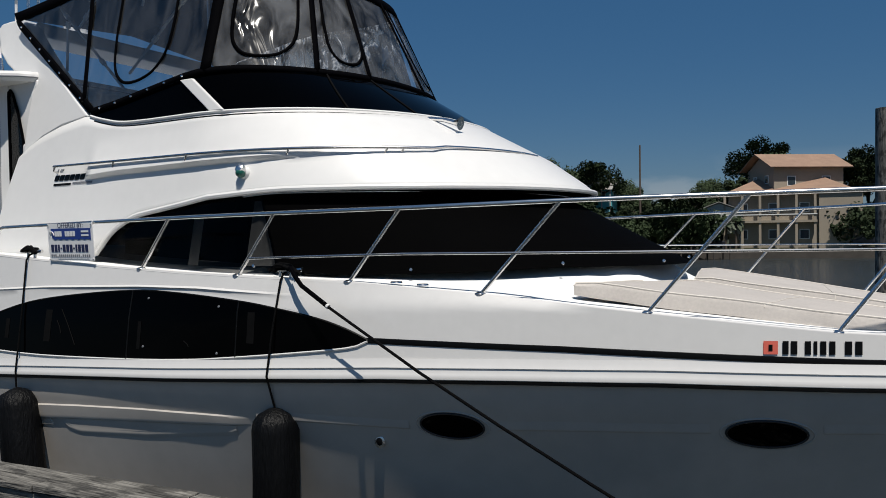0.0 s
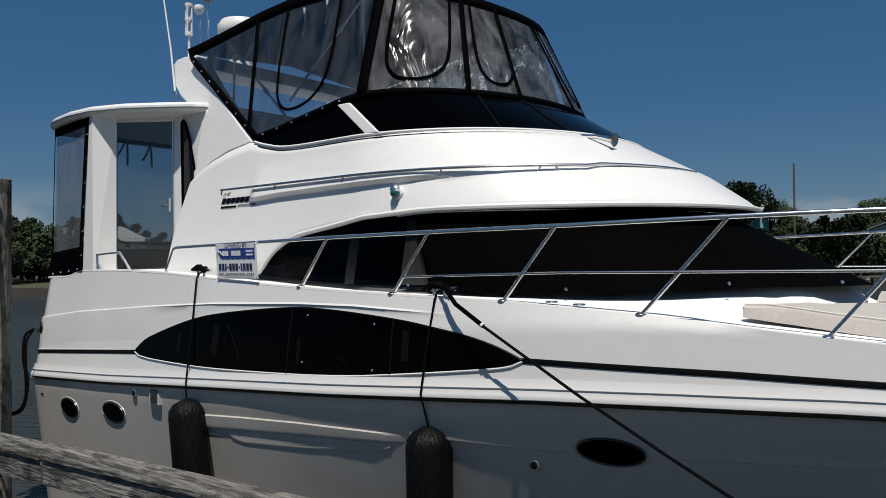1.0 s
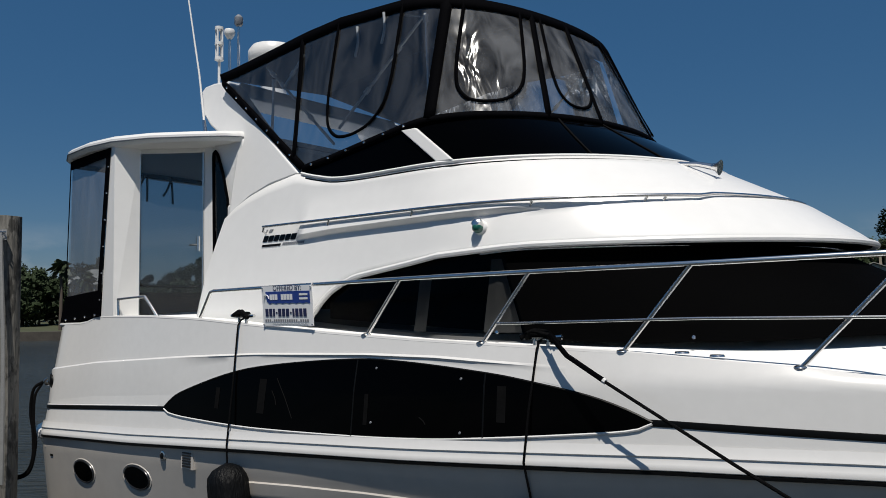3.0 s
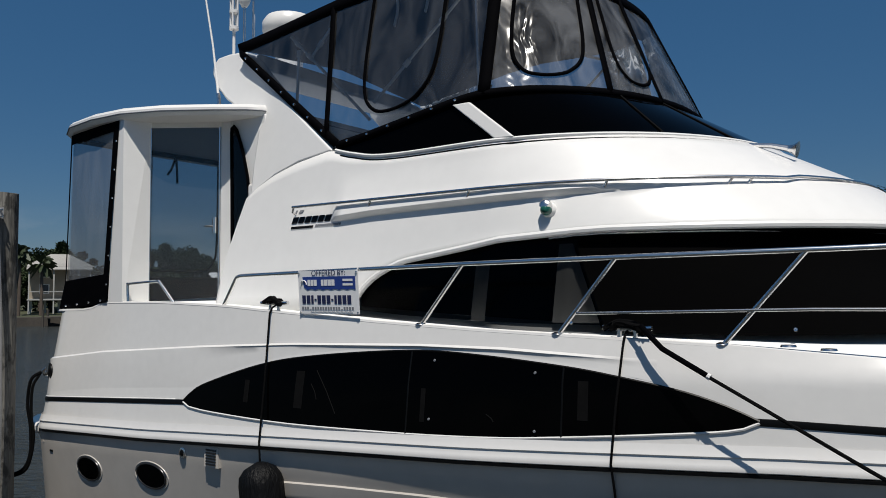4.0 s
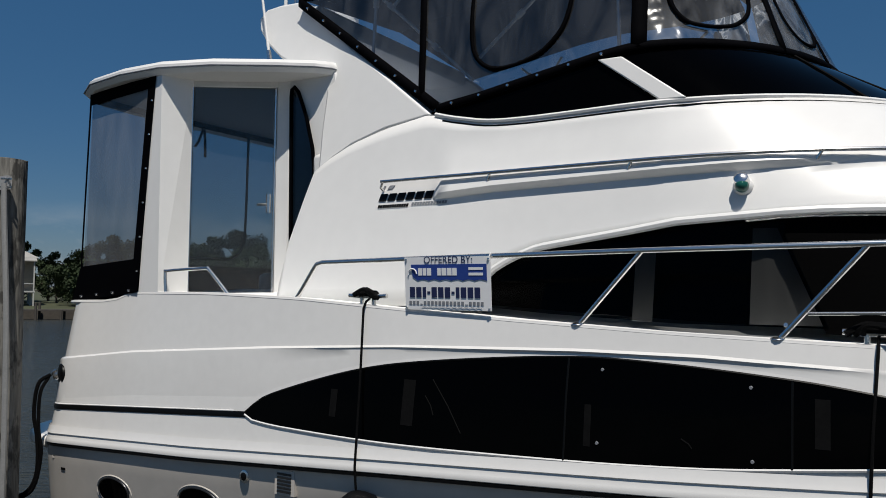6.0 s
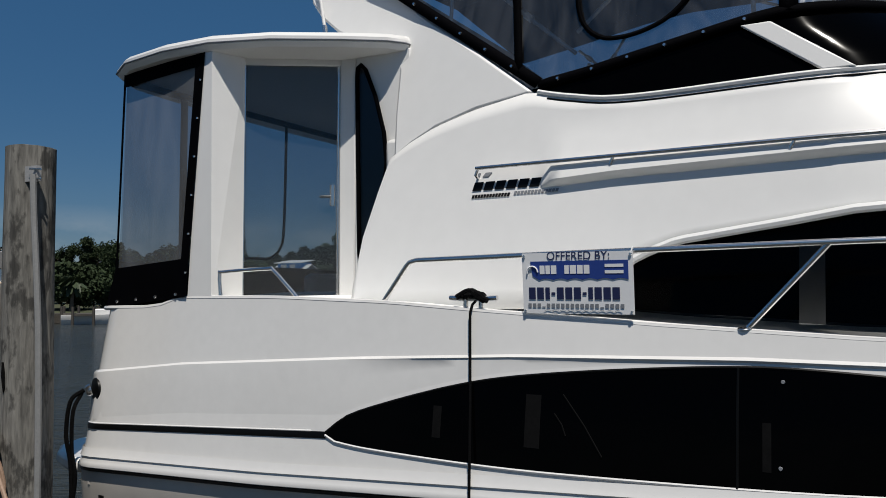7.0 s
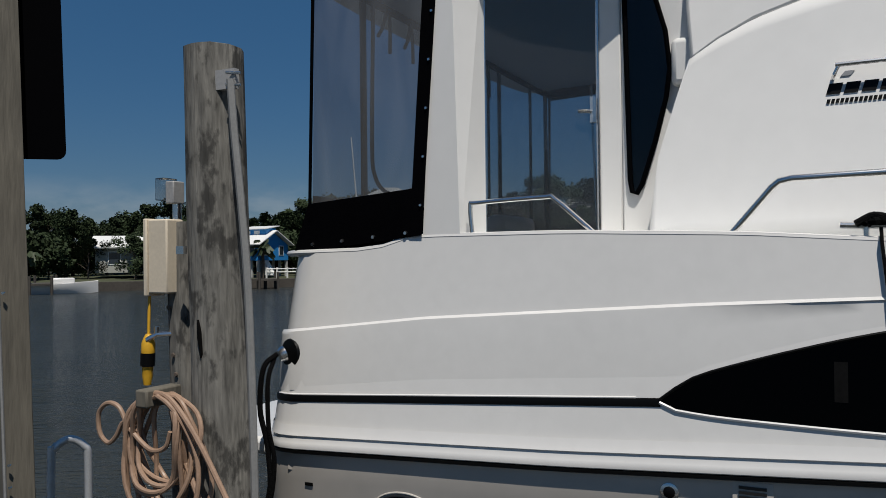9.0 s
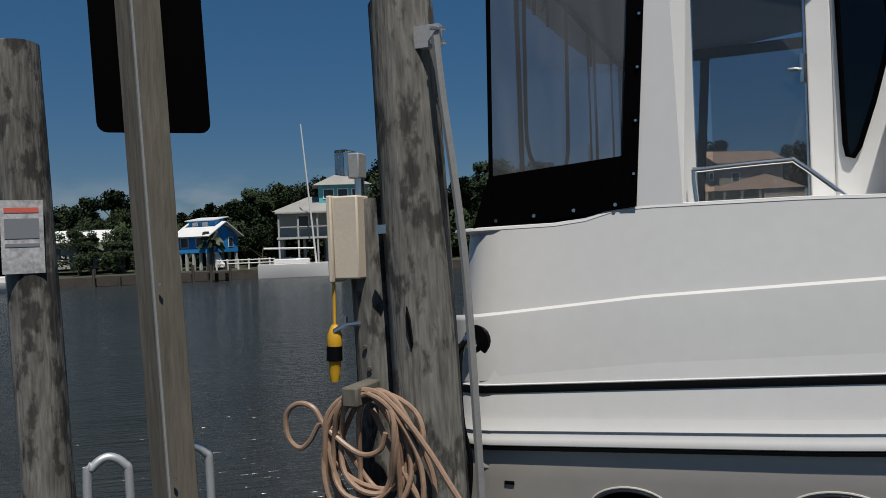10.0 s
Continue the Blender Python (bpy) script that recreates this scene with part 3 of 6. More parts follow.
part("cabin_floor", boxes(2.3, 7.2, 0.5, 3.7, 1.5, 1.55), CREAM, yacht)

# flybridge windscreen
FG_LO = [(3.25, 3.02), (3.5, 2.955), (3.87, 2.905), (4.9, 2.905), (6.9, 2.895)]
FG_LO = sorted((p.x, p.y) for p in smooth_line([(x, z, 0) for x, z in FG_LO], 6))
FG_HI = [(3.25, 3.03), (3.6, 3.075), (4.6, 3.255), (4.9, 3.27), (6.9, 3.29)]
rows = []
for u in [3.25 + 0.075 * k for k in range(22)] + US:
    uu = min(u if u < 5.9 else 11.8 - u, 6.9)
    rows.append([house_at(u, z) + Vector((0, 0.012, 0)) for z in np.linspace(interp(uu, FG_LO), interp(uu, FG_HI), 5)])
wind = part("flybridge_windscreen", sheet(rows), GLASS, yacht, "tinted black flybridge windscreen")
for a, b in (((4.468, 3.205), (4.845, 2.915)),):
    q0, q1 = house_at(a[0], a[1]), house_at(b[0], b[1])
    bm = slab([q0 + Vector((-0.072, -0.02, 0)), q0 + Vector((0.072, -0.02, 0)), q1 + Vector((0.072, -0.02, 0)), q1 + Vector((-0.072, -0.02, 0))], (0, 0.03, 0))
    part("white_brace", bm, GEL_UP, wind, bevel=0.008)
for u in (5.35, 5.62):
    part("seam", tubes([house_at(u, z) + Vector((0, 0.004, 0)) for z in np.linspace(2.9, 3.28, 5)], 0.008, 6), DIMCLOTH, wind)
part("coaming_edge", tubes([house_at(u, interp(min(u if u < 5.9 else 11.8 - u, 6.9), FG_LO)) + Vector((0, -0.006, 0)) for u in [3.3 + 0.08 * k for k in range(20)] + US], 0.014, 6), GEL_UP, yacht)

part("coaming_line", tubes([house_at(u, interp(min(u if u < 5.9 else 11.8 - u, 6.9), FG_LO) - 0.03) + Vector((0, -0.004, 0)) for u in [3.36 + 0.08 * k for k in range(19)] + US], 0.006, 6), PIN, yacht)
fl = [house_at(u, 2.88) for u in [2.75, 3.2, 3.8, 4.4] + US]
fl += [Vector((p.x, 2 * CY - p.y, p.z)) for p in [house_at(u, 2.88) for u in (4.4, 3.8, 3.2, 2.75)]]
part("flybridge_floor", slab([p + Vector((0, 0.03 if p.y < CY else -0.03, -0.03)) for p in fl], (0, 0, 0.02)), CREAM, yacht)
part("house_roof_aft", boxes(2.2, 2.8, 0.55, 3.65, 2.6, 2.85), GEL_UP, yacht, bevel=0.03)


# arch leg, both sides
ARCH = [(2.31, 2.7), (2.45, 2.79), (2.62, 2.87), (2.9, 2.95), (3.27, 3.01), (2.9, 3.3), (2.5, 3.6), (2.2, 3.84), (1.95, 4.05), (1.82, 4.14), (1.56, 4.17), (1.38, 4.17), (1.3, 4.11), (1.33, 4.0), (1.46, 3.85), (1.65, 3.7), (1.83, 3.6), (2.05, 3.55), (2.2, 3.45), (2.27, 3.3), (2.28, 3.0)]
for side in (1, -1):
    def sp(x, z, d):
        y = house_y(x, z) - 0.012 + d + 0.09 * max(0.0, 2.75 - x)
        return Vector((x, y if side > 0 else 2 * CY - y, z))
    bm = slab([sp(x, z, 0.0) for x, z in ARCH], (0, 0.16 * side, 0))
    part("arch_leg", bm, GEL_UP, yacht, bevel=0.02)
yb = house_y(1.7, 4.05) + 0.2
bm = slab([(1.45, yb, 4.0), (1.45, 2 * CY - yb, 4.0), (1.9, 2 * CY - yb, 4.0), (1.9, yb, 4.0)], (0, 0, 0.14))
part("arch_bridge", bm, GEL_UP, yacht, bevel=0.03)

# hardtop over the aft deck
PLAN = [(0.02, 2.1), (0.03, 1.2), (0.06, 0.6), (0.1, 0.25), (0.2, 0.06), (0.4, -0.03), (0.8, -0.05), (1.2, -0.02), (1.6, 0.12), (2.0, 0.34), (2.25, 0.5), (2.33, 0.6), (2.36, 0.9), (2.36, 2.1)]
PLAN = PLAN + [(x, 2 * CY - y) for x, y in PLAN[-2:0:-1]]


def roof_z(x):
    return interp(x, [(0, 3.44), (0.4, 3.49), (0.9, 3.515), (1.6, 3.515), (2.45, 3.5)])


rings = []
for grow, dz in ((0.93, -0.075), (0.985, -0.07), (1.0, -0.04), (1.0, -0.005), (0.985, 0.025), (0.9, 0.045), (0.5, 0.09), (0.05, 0.1)):
    rings.append([((x - 1.25) * grow + 1.25, (y - CY) * grow + CY, roof_z((x - 1.25) * grow + 1.25) + dz) for x, y in PLAN + PLAN[:1]])
bm = sheet(rings)
bm.faces.new([bm.verts.new(p) for p in rings[0][:-1]])
bmesh.ops.remove_doubles(bm, verts=bm.verts, dist=0.0005)
hardtop = part("hardtop", bm, GEL_UP, yacht, "white moulded hardtop over the aft deck")

part("rim_line", tubes([((x - 1.25) * 1.003 + 1.25, y - 0.004, roof_z(x) - 0.03) for x, y in PLAN[:14]], 0.006, 6), INKGREY, hardtop, "thin grey trim line")
# posts, side door and small window of the aft deck
ZD0 = 1.76


def wall(name, pts, z0, z1, thick, m, parent, label="", lean=0.0, bevel=0.01):
    (xa, ya), (xb, yb) = pts
    d = Vector((xb - xa, yb - ya, 0)).normalized()
    n = Vector((-d.y, d.x, 0)) * thick
    bm = slab([(xa, ya, z0), (xb, yb, z0), (xb + lean, yb + lean * 0.4, z1), (xa + lean, ya + lean * 0.4, z1)], n)
    return part(name, bm, m, parent, label, bevel=bevel)


bm = bmesh.new()
lo_ = [(1.02, 0.0), (1.24, 0.0), (1.285, 0.235), (1.23, 0.26), (1.17, 0.07), (1.02, 0.07)]
hi_ = [(1.11, 0.02), (1.19, 0.02), (1.285, 0.235), (1.23, 0.26), (1.17, 0.09), (1.11, 0.09)]
strip(bm, [[(x, y, z) for x, y in pp + pp[:1]] for pp, z in ((lo_, ZD0), (hi_, 3.45))])
part("aft_post", bm, GEL_UP, yacht, smooth=False)
wall("forward_post", ((1.81, 0.58), (1.93, 0.6)), ZD0, 3.45, 0.06, GEL_UP, yacht)
wall("door_header", ((1.25, 0.23), (1.83, 0.585)), 3.39, 3.46, 0.06, GEL_UP, yacht)
door = wall("side_door", ((1.275, 0.245), (1.81, 0.585)), ZD0 - 0.3, 3.39, 0.012, DOORGL, yacht, "glass side door with a thin white frame", bevel=0)
for (x, y) in ((1.28, 0.238), (1.805, 0.575)):
    part("door_frame", tubes([(x, y, ZD0 - 0.3), (x, y, 3.39)], 0.009, 6), CHROME, door)
bm = tubes([(1.72, 0.49, 2.5), (1.76, 0.5, 2.5), (1.79, 0.53, 2.5)], 0.009, 6)
tube(bm, [(1.79, 0.535, 2.44), (1.79, 0.535, 2.58)], 0.018, 6)
part("door_handle", bm, CHROME, door, "chrome lever handle")
wall("quarter_panel", ((1.93, 0.6), (2.35, 0.62)), ZD0, 3.45, 0.03, GEL_UP, yacht)
SW = [(1.95, 3.3), (1.955, 3.36), (1.98, 3.38), (2.02, 3.34), (2.1, 3.15), (2.17, 2.9), (2.19, 2.7), (2.17, 2.55), (2.11, 2.32), (2.04, 2.1), (2.01, 2.05), (1.985, 2.06), (1.975, 2.12)]
sw = part("quarter_window", slab([(x, 0.588, z) for x, z in SW], (0, 0.012, 0)), SMOKED, yacht, "narrow curved black quarter window")
part("window_seal", tubes([(x, 0.586, z) for x, z in SW + SW[:1]], 0.014, 6), BLACK, sw)
# aft deck floor, far side and furniture silhouettes
part("aft_deck_floor", boxes(0.15, 2.4, 0.3, 3.9, 1.3, 1.34), CREAM, yacht)
# aft enclosure of clear vinyl with black borders
for side in (1, -1):
    def m_(p):
        return (p[0], p[1] if side > 0 else 2 * CY - p[1], p[2])
    A0, A1, B0, B1 = (0.285, 0.035, 1.775), (0.312, 0.06, 3.38), (1.02, 0.0, 1.835), (1.125, 0.03, 3.42)
    lerp = lambda f, g: Vector(A0).lerp(Vector(B0), f).lerp(Vector(A1).lerp(Vector(B1), f), g)
    encl = part("aft_curtain", sheet([[m_(lerp(f, g) + Vector((0, 0.004 * math.sin(9 * f + 2 * g) * math.sin(math.pi * f), 0))) for f in np.linspace(0, 1, 16)] for g in np.linspace(0.1, 1, 10)]), VINYL2, yacht, "hazy clear vinyl curtain with black canvas borders")
    part("border_low", sheet([[m_(lerp(f, g) + Vector((0.0, -0.012, -0.012 * (1 - f) if g == 0 else 0))) for f in np.linspace(-0.13 * (1 - g / 0.16) - 0.02, 1.0, 12)] for g in np.linspace(0, 0.16 - 0.0, 6)]), BLACK, encl)
    part("border_front", sheet([[m_(lerp(f, g) + Vector((0, -0.016, 0))) for f in np.linspace(0.905, 1.01, 3)] for g in np.linspace(0, 1.02, 10)]), BLACK, encl)
    part("border_top", sheet([[m_(lerp(f, g) + Vector((0, -0.012, 0))) for f in np.linspace(-0.01, 1.0, 10)] for g in np.linspace(0.962, 1.03, 3)]), BLACK, encl)
    part("border_aft", sheet([[m_(lerp(f, g) + Vector((0, -0.014, 0))) for f in np.linspace(-0.02, 0.012, 3)] for g in np.linspace(0.1, 1.02, 10)]), BLACK, encl)
    for k in range(4):
        part("snap", lathe([(0.012, 0), (0.009, 0.01)], m_(lerp(0.03 + 0.28 * k, 0.014) + Vector((0, -0.014, 0))), (0, -side, 0), 8), CHROME, encl)
    for k in range(6):
        part("snap", lathe([(0.009, 0), (0.007, 0.008)], m_(lerp(0.985, 0.1 + 0.16 * k) + Vector((0, -0.017, 0))), (0, -side, 0), 8), CHROME, encl)
SX0 = lambda z: 0.27 + 0.02 * (z - 1.8)
stern = part("stern_curtain", sheet([[(SX0(z), y, z) for y in np.linspace(0.07, 2 * CY - 0.07, 12)] for z in np.linspace(2.02, 3.42, 6)]), VINYL2, yacht, "hazy clear vinyl stern curtain with black seams")
part("border_low", sheet([[(SX0(z) + 0.006, y, z) for y in np.linspace(0.06, 2 * CY - 0.06, 12)] for z in (1.77, 1.9, 2.08)]), BLACK, stern)
for y, w in ((0.58, 0.06), (2.6, 0.03), (2.83, 0.06), (3.62, 0.05), (4.05, 0.09)):
    part("seam", boxes(0.278, 0.29, y, y + w, 1.8, 3.42), BLACK, stern)
part("border_top", boxes(0.29, 0.305, 0.07, 2 * CY - 0.07, 3.345, 3.44), BLACK, stern)
# rolled-door zip and hanging straps of the stern curtain
zp = [(0.69, 3.35), (0.69, 2.45), (0.73, 2.25), (0.84, 2.165), (1.0, 2.15), (1.45, 2.15), (1.6, 2.165), (1.71, 2.25), (1.755, 2.45), (1.755, 3.35)]
part("zip", tubes(smooth_line([(SX0(z) + 0.012, y, z) for y, z in zp], 5), 0.013, 6), BLACK, stern)
for y, dy in ((0.9, 0.0), (0.87, -0.12), (1.2, 0.02), (1.2, -0.1), (2.55, 0.03)):
    part("strap", tubes([(0.31, y, 3.36), (0.315, y + dy * 0.6, 3.22), (0.312, y + dy, 3.08 if abs(dy) < 0.05 else 3.16)], 0.012, 6), BLACK, stern)
# port side of the aft deck
part("port_curtain", sheet([[(x, 2 * CY - 0.05 - 0.25 * max(0.0, x - 1.2), z) for x in np.linspace(1.13, 2.3, 8)] for z in np.linspace(2.02, 3.42, 5)]), VINYL2, yacht)
part("port_border", boxes(0.3, 2.2, 2 * CY - 0.13, 2 * CY - 0.11, 3.34, 3.44), BLACK, stern)
part("boat_hook", tubes([(1.0, 3.5, 1.34), (0.92, 3.55, 3.3)], 0.014, 6), CHROME, yacht)
# seat inside
bm = boxes(0.75, 1.35, 1.5, 2.2, 1.34, 1.78)
box(bm, 0.72, 0.86, 1.5, 2.2, 1.78, 2.02)
part("aft_seat", bm, GREYP, yacht, "low grey seat inside the aft enclosure", bevel=0.05)

# flybridge canopy
def can_top(u):
    """Top edge of the canopy, from the arch forward and round the front."""
    z = lambda x: interp(x, [(1.85, 4.12), (2.4, 4.2), (3.1, 4.31), (3.5, 4.345), (4.1, 4.325)])
    if u <= 4.1:
        return Vector((u, interp(u, [(1.85, 0.74), (3.0, 0.75), (4.1, 0.76)]), z(u)))
    a = min(1.0, ((u if u <= 5.9 else 11.8 - u) - 4.1) / 1.8) * math.pi / 2
    x, y = 4.1 + 1.0 * math.sin(a), CY - (CY - 0.76) * math.cos(a)
    return Vector((x, y if u <= 5.9 else 2 * CY - y, 4.325 - 0.12 * math.sin(a) ** 2))


def can_low(u):
    if u <= 3.3:
        z = interp(u, [(1.85, 4.11), (3.3, 3.03)])
        p = house_at(u, z)
    else:
        uu = min(u if u < 5.9 else 11.8 - u, 6.9)
        p = house_at(u, interp(uu, FG_HI))
    return p


def can(u, g):
    return can_low(u).lerp(can_top(u), g)


CU = [1.87 + 0.11 * k for k in range(27)] + [4.8] + US
canopy = part("canopy_curtain", sheet([[can(u, g) for g in np.linspace(0, 1, 7)] for u in [v for v in CU if v < 4.62] + [4.62]]), VINYL_S, yacht, "clear vinyl flybridge enclosure trimmed in black canvas")
part("canopy_front_curtain", sheet([[can(u, g) for g in np.linspace(0, 1, 9)] for u in [4.62, 4.7, 4.8] + US]), VINYL, canopy)
part("canopy_port_curtain", sheet([[Vector((can(u, g).x, 2 * CY - can(u, g).y, can(u, g).z)) for g in np.linspace(0, 1, 5)] for u in CU[:28]]), VINYL_S, canopy)


def can_band(name, path, width, parent=canopy, out=0.008):
    """A black binding along a path of (u, g) in the curtain."""
    rows = []
    for i, (u, g) in enumerate(path):
        a, b = path[max(i - 1, 0)], path[min(i + 1, len(path) - 1)]
        p = can(u, g)
        d = (can(*b) - can(*a)).normalized()
        n = (can(min(u + 0.02, 6.9), g) - can(u, g)).cross(can(u, g + 0.02) - can(u, g)).normalized()
        s = d.cross(n) * width / 2
        rows.append([p + n * out - s, p + n * out * 1.6, p + n * out + s])
    return part(name, sheet(rows), BLACK, parent, solid=0.006)


def along(pts, n=10):
    out = []
    for a, b in zip(pts, pts[1:]):
        out += [(a[0] + (b[0] - a[0]) * k / n, a[1] + (b[1] - a[1]) * k / n) for k in range(n)]
    return out + [pts[-1]]


can_band("binding_arch", along([(1.87, 0.02), (3.3, 0.02)], 16), 0.07)
can_band("binding_low", along([(3.3, 0.01), (4.9, 0.01), (6.9, 0.01)], 24), 0.05)
can_band("binding_top", along([(1.87, 0.97), (4.9, 0.97), (6.9, 0.97)], 26), 0.1)
for u, w in ((3.17, 0.05), (4.62, 0.09), (5.3, 0.05), (5.62, 0.04), (6.1, 0.05), (6.5, 0.05)):
    can_band("seam", along([(u, 0.0), (u - (0.14 if u < 4 else 0.0), 1.0)], 10), w)
for c, w, lo in ((3.85, 0.36, 0.12), (4.98, 0.22, 0.12), (5.5, 0.13, 0.12), (6.3, 0.13, 0.12)):
    U = [(c - w, 1.0), (c - w, 0.72), (c - w * 0.98, 0.45), (c - w * 0.86, 0.26), (c - w * 0.55, lo + 0.035), (c - w * 0.2, lo), (c + w * 0.2, lo), (c + w * 0.55, lo + 0.035), (c + w * 0.86, 0.26), (c + w * 0.98, 0.45), (c + w, 0.72), (c + w, 1.0)]
    can_band("zip_window", [(p[0], p[1]) for p in smooth_line([(u, g, 0) for u, g in U], 5)], 0.026)
for k in range(7):
    p = can(1.98 + 0.19 * k, 0.02)
    part("snap", lathe([(0.011, 0), (0.008, 0.009)], p + Vector((0, -0.016, 0)), (0, -1, 0.1), 8), CHROME, canopy)
for k in range(6):
    p = can(3.42 + 0.2 * k, 0.012)
    part("snap", lathe([(0.011, 0), (0.008, 0.009)], p + Vector((0, -0.016, 0)), (0, -1, 0.1), 8), CHROME, canopy)
rows = []
for u in CU:
    p = can_top(u)
    rows.append([p.lerp(Vector((p.x, CY, p.z + 0.12)), k) if u < 4.9 else p.lerp(Vector((4.45, CY, 4.38)), k) for k in np.linspace(0, 1, 6)])
part("canopy_roof", sheet(rows), BLACK, canopy, "black canvas bimini roof", solid=0.01)
part("canopy_roof", sheet([[Vector((p.x, 2 * CY - p.y, p.z)) for p in r] for r in rows[:28]]), BLACK, canopy, solid=0.01)
for side in (1, -1):
    for a, b, joints in (((4.42, 0.8, 3.3), (4.39, 0.8, 4.2), (0.95,)), ((2.47, 0.8, 4.14), (3.44, 0.72, 3.27), (0.1, 0.26, 0.68)), ((2.57, 0.8, 3.98), (2.545, 0.8, 3.54), (0.02,)), ((2.727, 0.8, 3.92), (2.93, 0.85, 4.18), (0.4,)), ((3.42, 0.8, 3.42), (4.33, 0.85, 4.2), (0.35, 0.72)), ((4.33, 0.85, 4.2), (4.1, 0.9, 4.28), ())):
        p, q = Vector(a), Vector(b)
        if side < 0:
            p.y, q.y = 2 * CY - p.y, 2 * CY - q.y
        tb = part("bow_tube", tubes([p, q], 0.0125, 8), ALLOY, canopy)
        for f in joints:
            c, d = p.lerp(q, f), (q - p).normalized()
            part("joint", tubes([c - d * 0.03, c + d * 0.03], 0.022, 8), GEL_UP, tb, "white nylon tube joint")
for x, z in ((3.72, 4.0), (4.02, 4.05)):
    part("tie_cord", tubes(smooth_line([(x, 0.72, z + 0.22), (x - 0.01, 0.74, z + 0.1), (x - 0.035, 0.73, z - 0.03)], 4), 0.011, 6), SIGNW, canopy)

# ---- rails and fittings ----
def rail_top(x, side=1):
    y = in_plan(x - 0.35) - 0.02
    return Vector((x, y if side > 0 else 2 * CY - y, interp(x, [(2.0, 2.02), (3.4, 2.05), (4.8, 2.075), (6.8, 2.1), (7.7, 2.12), (8.8, 2.14), (11.6, 2.2)])))


STX = [(4.47, 4.82), (5.42, 5.795), (6.31, 6.73), (7.19, 7.72), (8.15, 8.72), (9.13, 9.72), (10.1, 10.7)]
for side in (1, -1):
    rail = part("bow_rail", tubes([(2.55, 0.03 if side > 0 else 2 * CY - 0.03, 1.81), (2.72, 0.0 if side > 0 else 2 * CY, 2.005), (2.75, -0.01 if side > 0 else 2 * CY + 0.01, 2.028), (2.8, -0.015 if side > 0 else 2 * CY + 0.015, 2.038)] + [rail_top(x, side) for x in np.linspace(2.9, 11.5, 40)], 0.0145, 10), CHROME, yacht, "polished stainless guard rail")
    low = []
    for x in np.linspace(5.55, 11.0, 24):
        p = rail_top(x, side)
        low.append(Vector((x, in_plan(x - 0.2) if side > 0 else 2 * CY - in_plan(x - 0.2), interp(x, [(5.5, 1.783), (6.7, 1.813), (9, 1.822), (11, 1.83)]))))
    part("middle_rail", tubes(low, 0.008, 6), CHROME, rail)
    for xb, xt in STX:
        q = Vector((xb, in_plan(xb) + 0.02 if side > 0 else 2 * CY - in_plan(xb) - 0.02, interp(xb, DECK) - 0.01))
        part("stanchion", tubes([q, rail_top(xt, side)], 0.0125, 8), CHROME, rail)
        part("stanchion_base", lathe([(0.036, 0), (0.034, 0.004), (0.015, 0.012)], q + Vector((0, 0, 0.008)), (0, 0, 1), 12), CHROME, rail)
# small grab rail on the coaming
part("grab_rail", tubes(smooth_line([(1.3, 0.02, 1.83), (1.29, 0.02, 1.98), (1.33, 0.02, 1.995), (1.68, 0.03, 2.01), (1.74, 0.03, 1.995), (1.93, 0.03, 1.83)], 4), 0.012, 8), CHROME, yacht)
# handrail along the house
hr = part("house_handrail", tubes([house_at(u, 2.575 if u < 5.5 else 2.59) + Vector((0.012 * max(0, u - 4.9), -0.065, 0)) for u in [2.97 + 0.13 * k for k in range(15)] + US[1:24]], 0.011, 8), CHROME, yacht, "thin stainless handrail")
for x in (2.985, 3.79, 4.66, 5.57, 6.2, 6.29):
    p = side_at(x, 2.575)
    part("bracket", tubes([p + Vector((0.012 * max(0, x - 5.2), -0.065, 0)), p + Vector((-0.02, -0.058, -0.04)), p + Vector((-0.03, 0.0, -0.06))], 0.009, 6), CHROME, hr)
# navigation lamp
p = side_at(5.22, 2.405)
nav = part("nav_light", lathe([(0.05, 0), (0.048, 0.025), (0.034, 0.04)], p + Vector((0, 0.01, 0)), (0, -1, 0.1), 16), GEL_UP, yacht, "green navigation light in a chrome hood")
part("lens", lathe([(0.034, 0.0), (0.034, 0.035), (0.024, 0.055), (0.005, 0.065)], p + Vector((0, -0.025, 0)), (0.1, -1, -0.05), 16), GREENL, nav)
part("hood", lathe([(0.038, 0.0), (0.035, 0.04), (0.015, 0.055)], p + Vector((0, -0.03, 0.018)), (0, -0.8, 0.5), 12), CHROME, nav)
# horn on the coachroof
hp = Vector((6.36, 1.5, 2.83))
horn = part("horn", tubes([hp + Vector((-0.33, 0.0, 0.06)), hp + Vector((-0.1, 0, 0.03)), hp], 0.014, 8, 0.022), CHROME, yacht, "chrome trumpet horn")
part("bell", lathe([(0.022, 0), (0.03, 0.03), (0.055, 0.06)], hp, (0.9, 0, -0.2), 14), CHROME, horn)
part("driver", lathe([(0.03, 0), (0.035, 0.03), (0.02, 0.06)], hp + Vector((-0.33, 0, 0.0)), (0, 0, 1), 12), CHROME, horn)


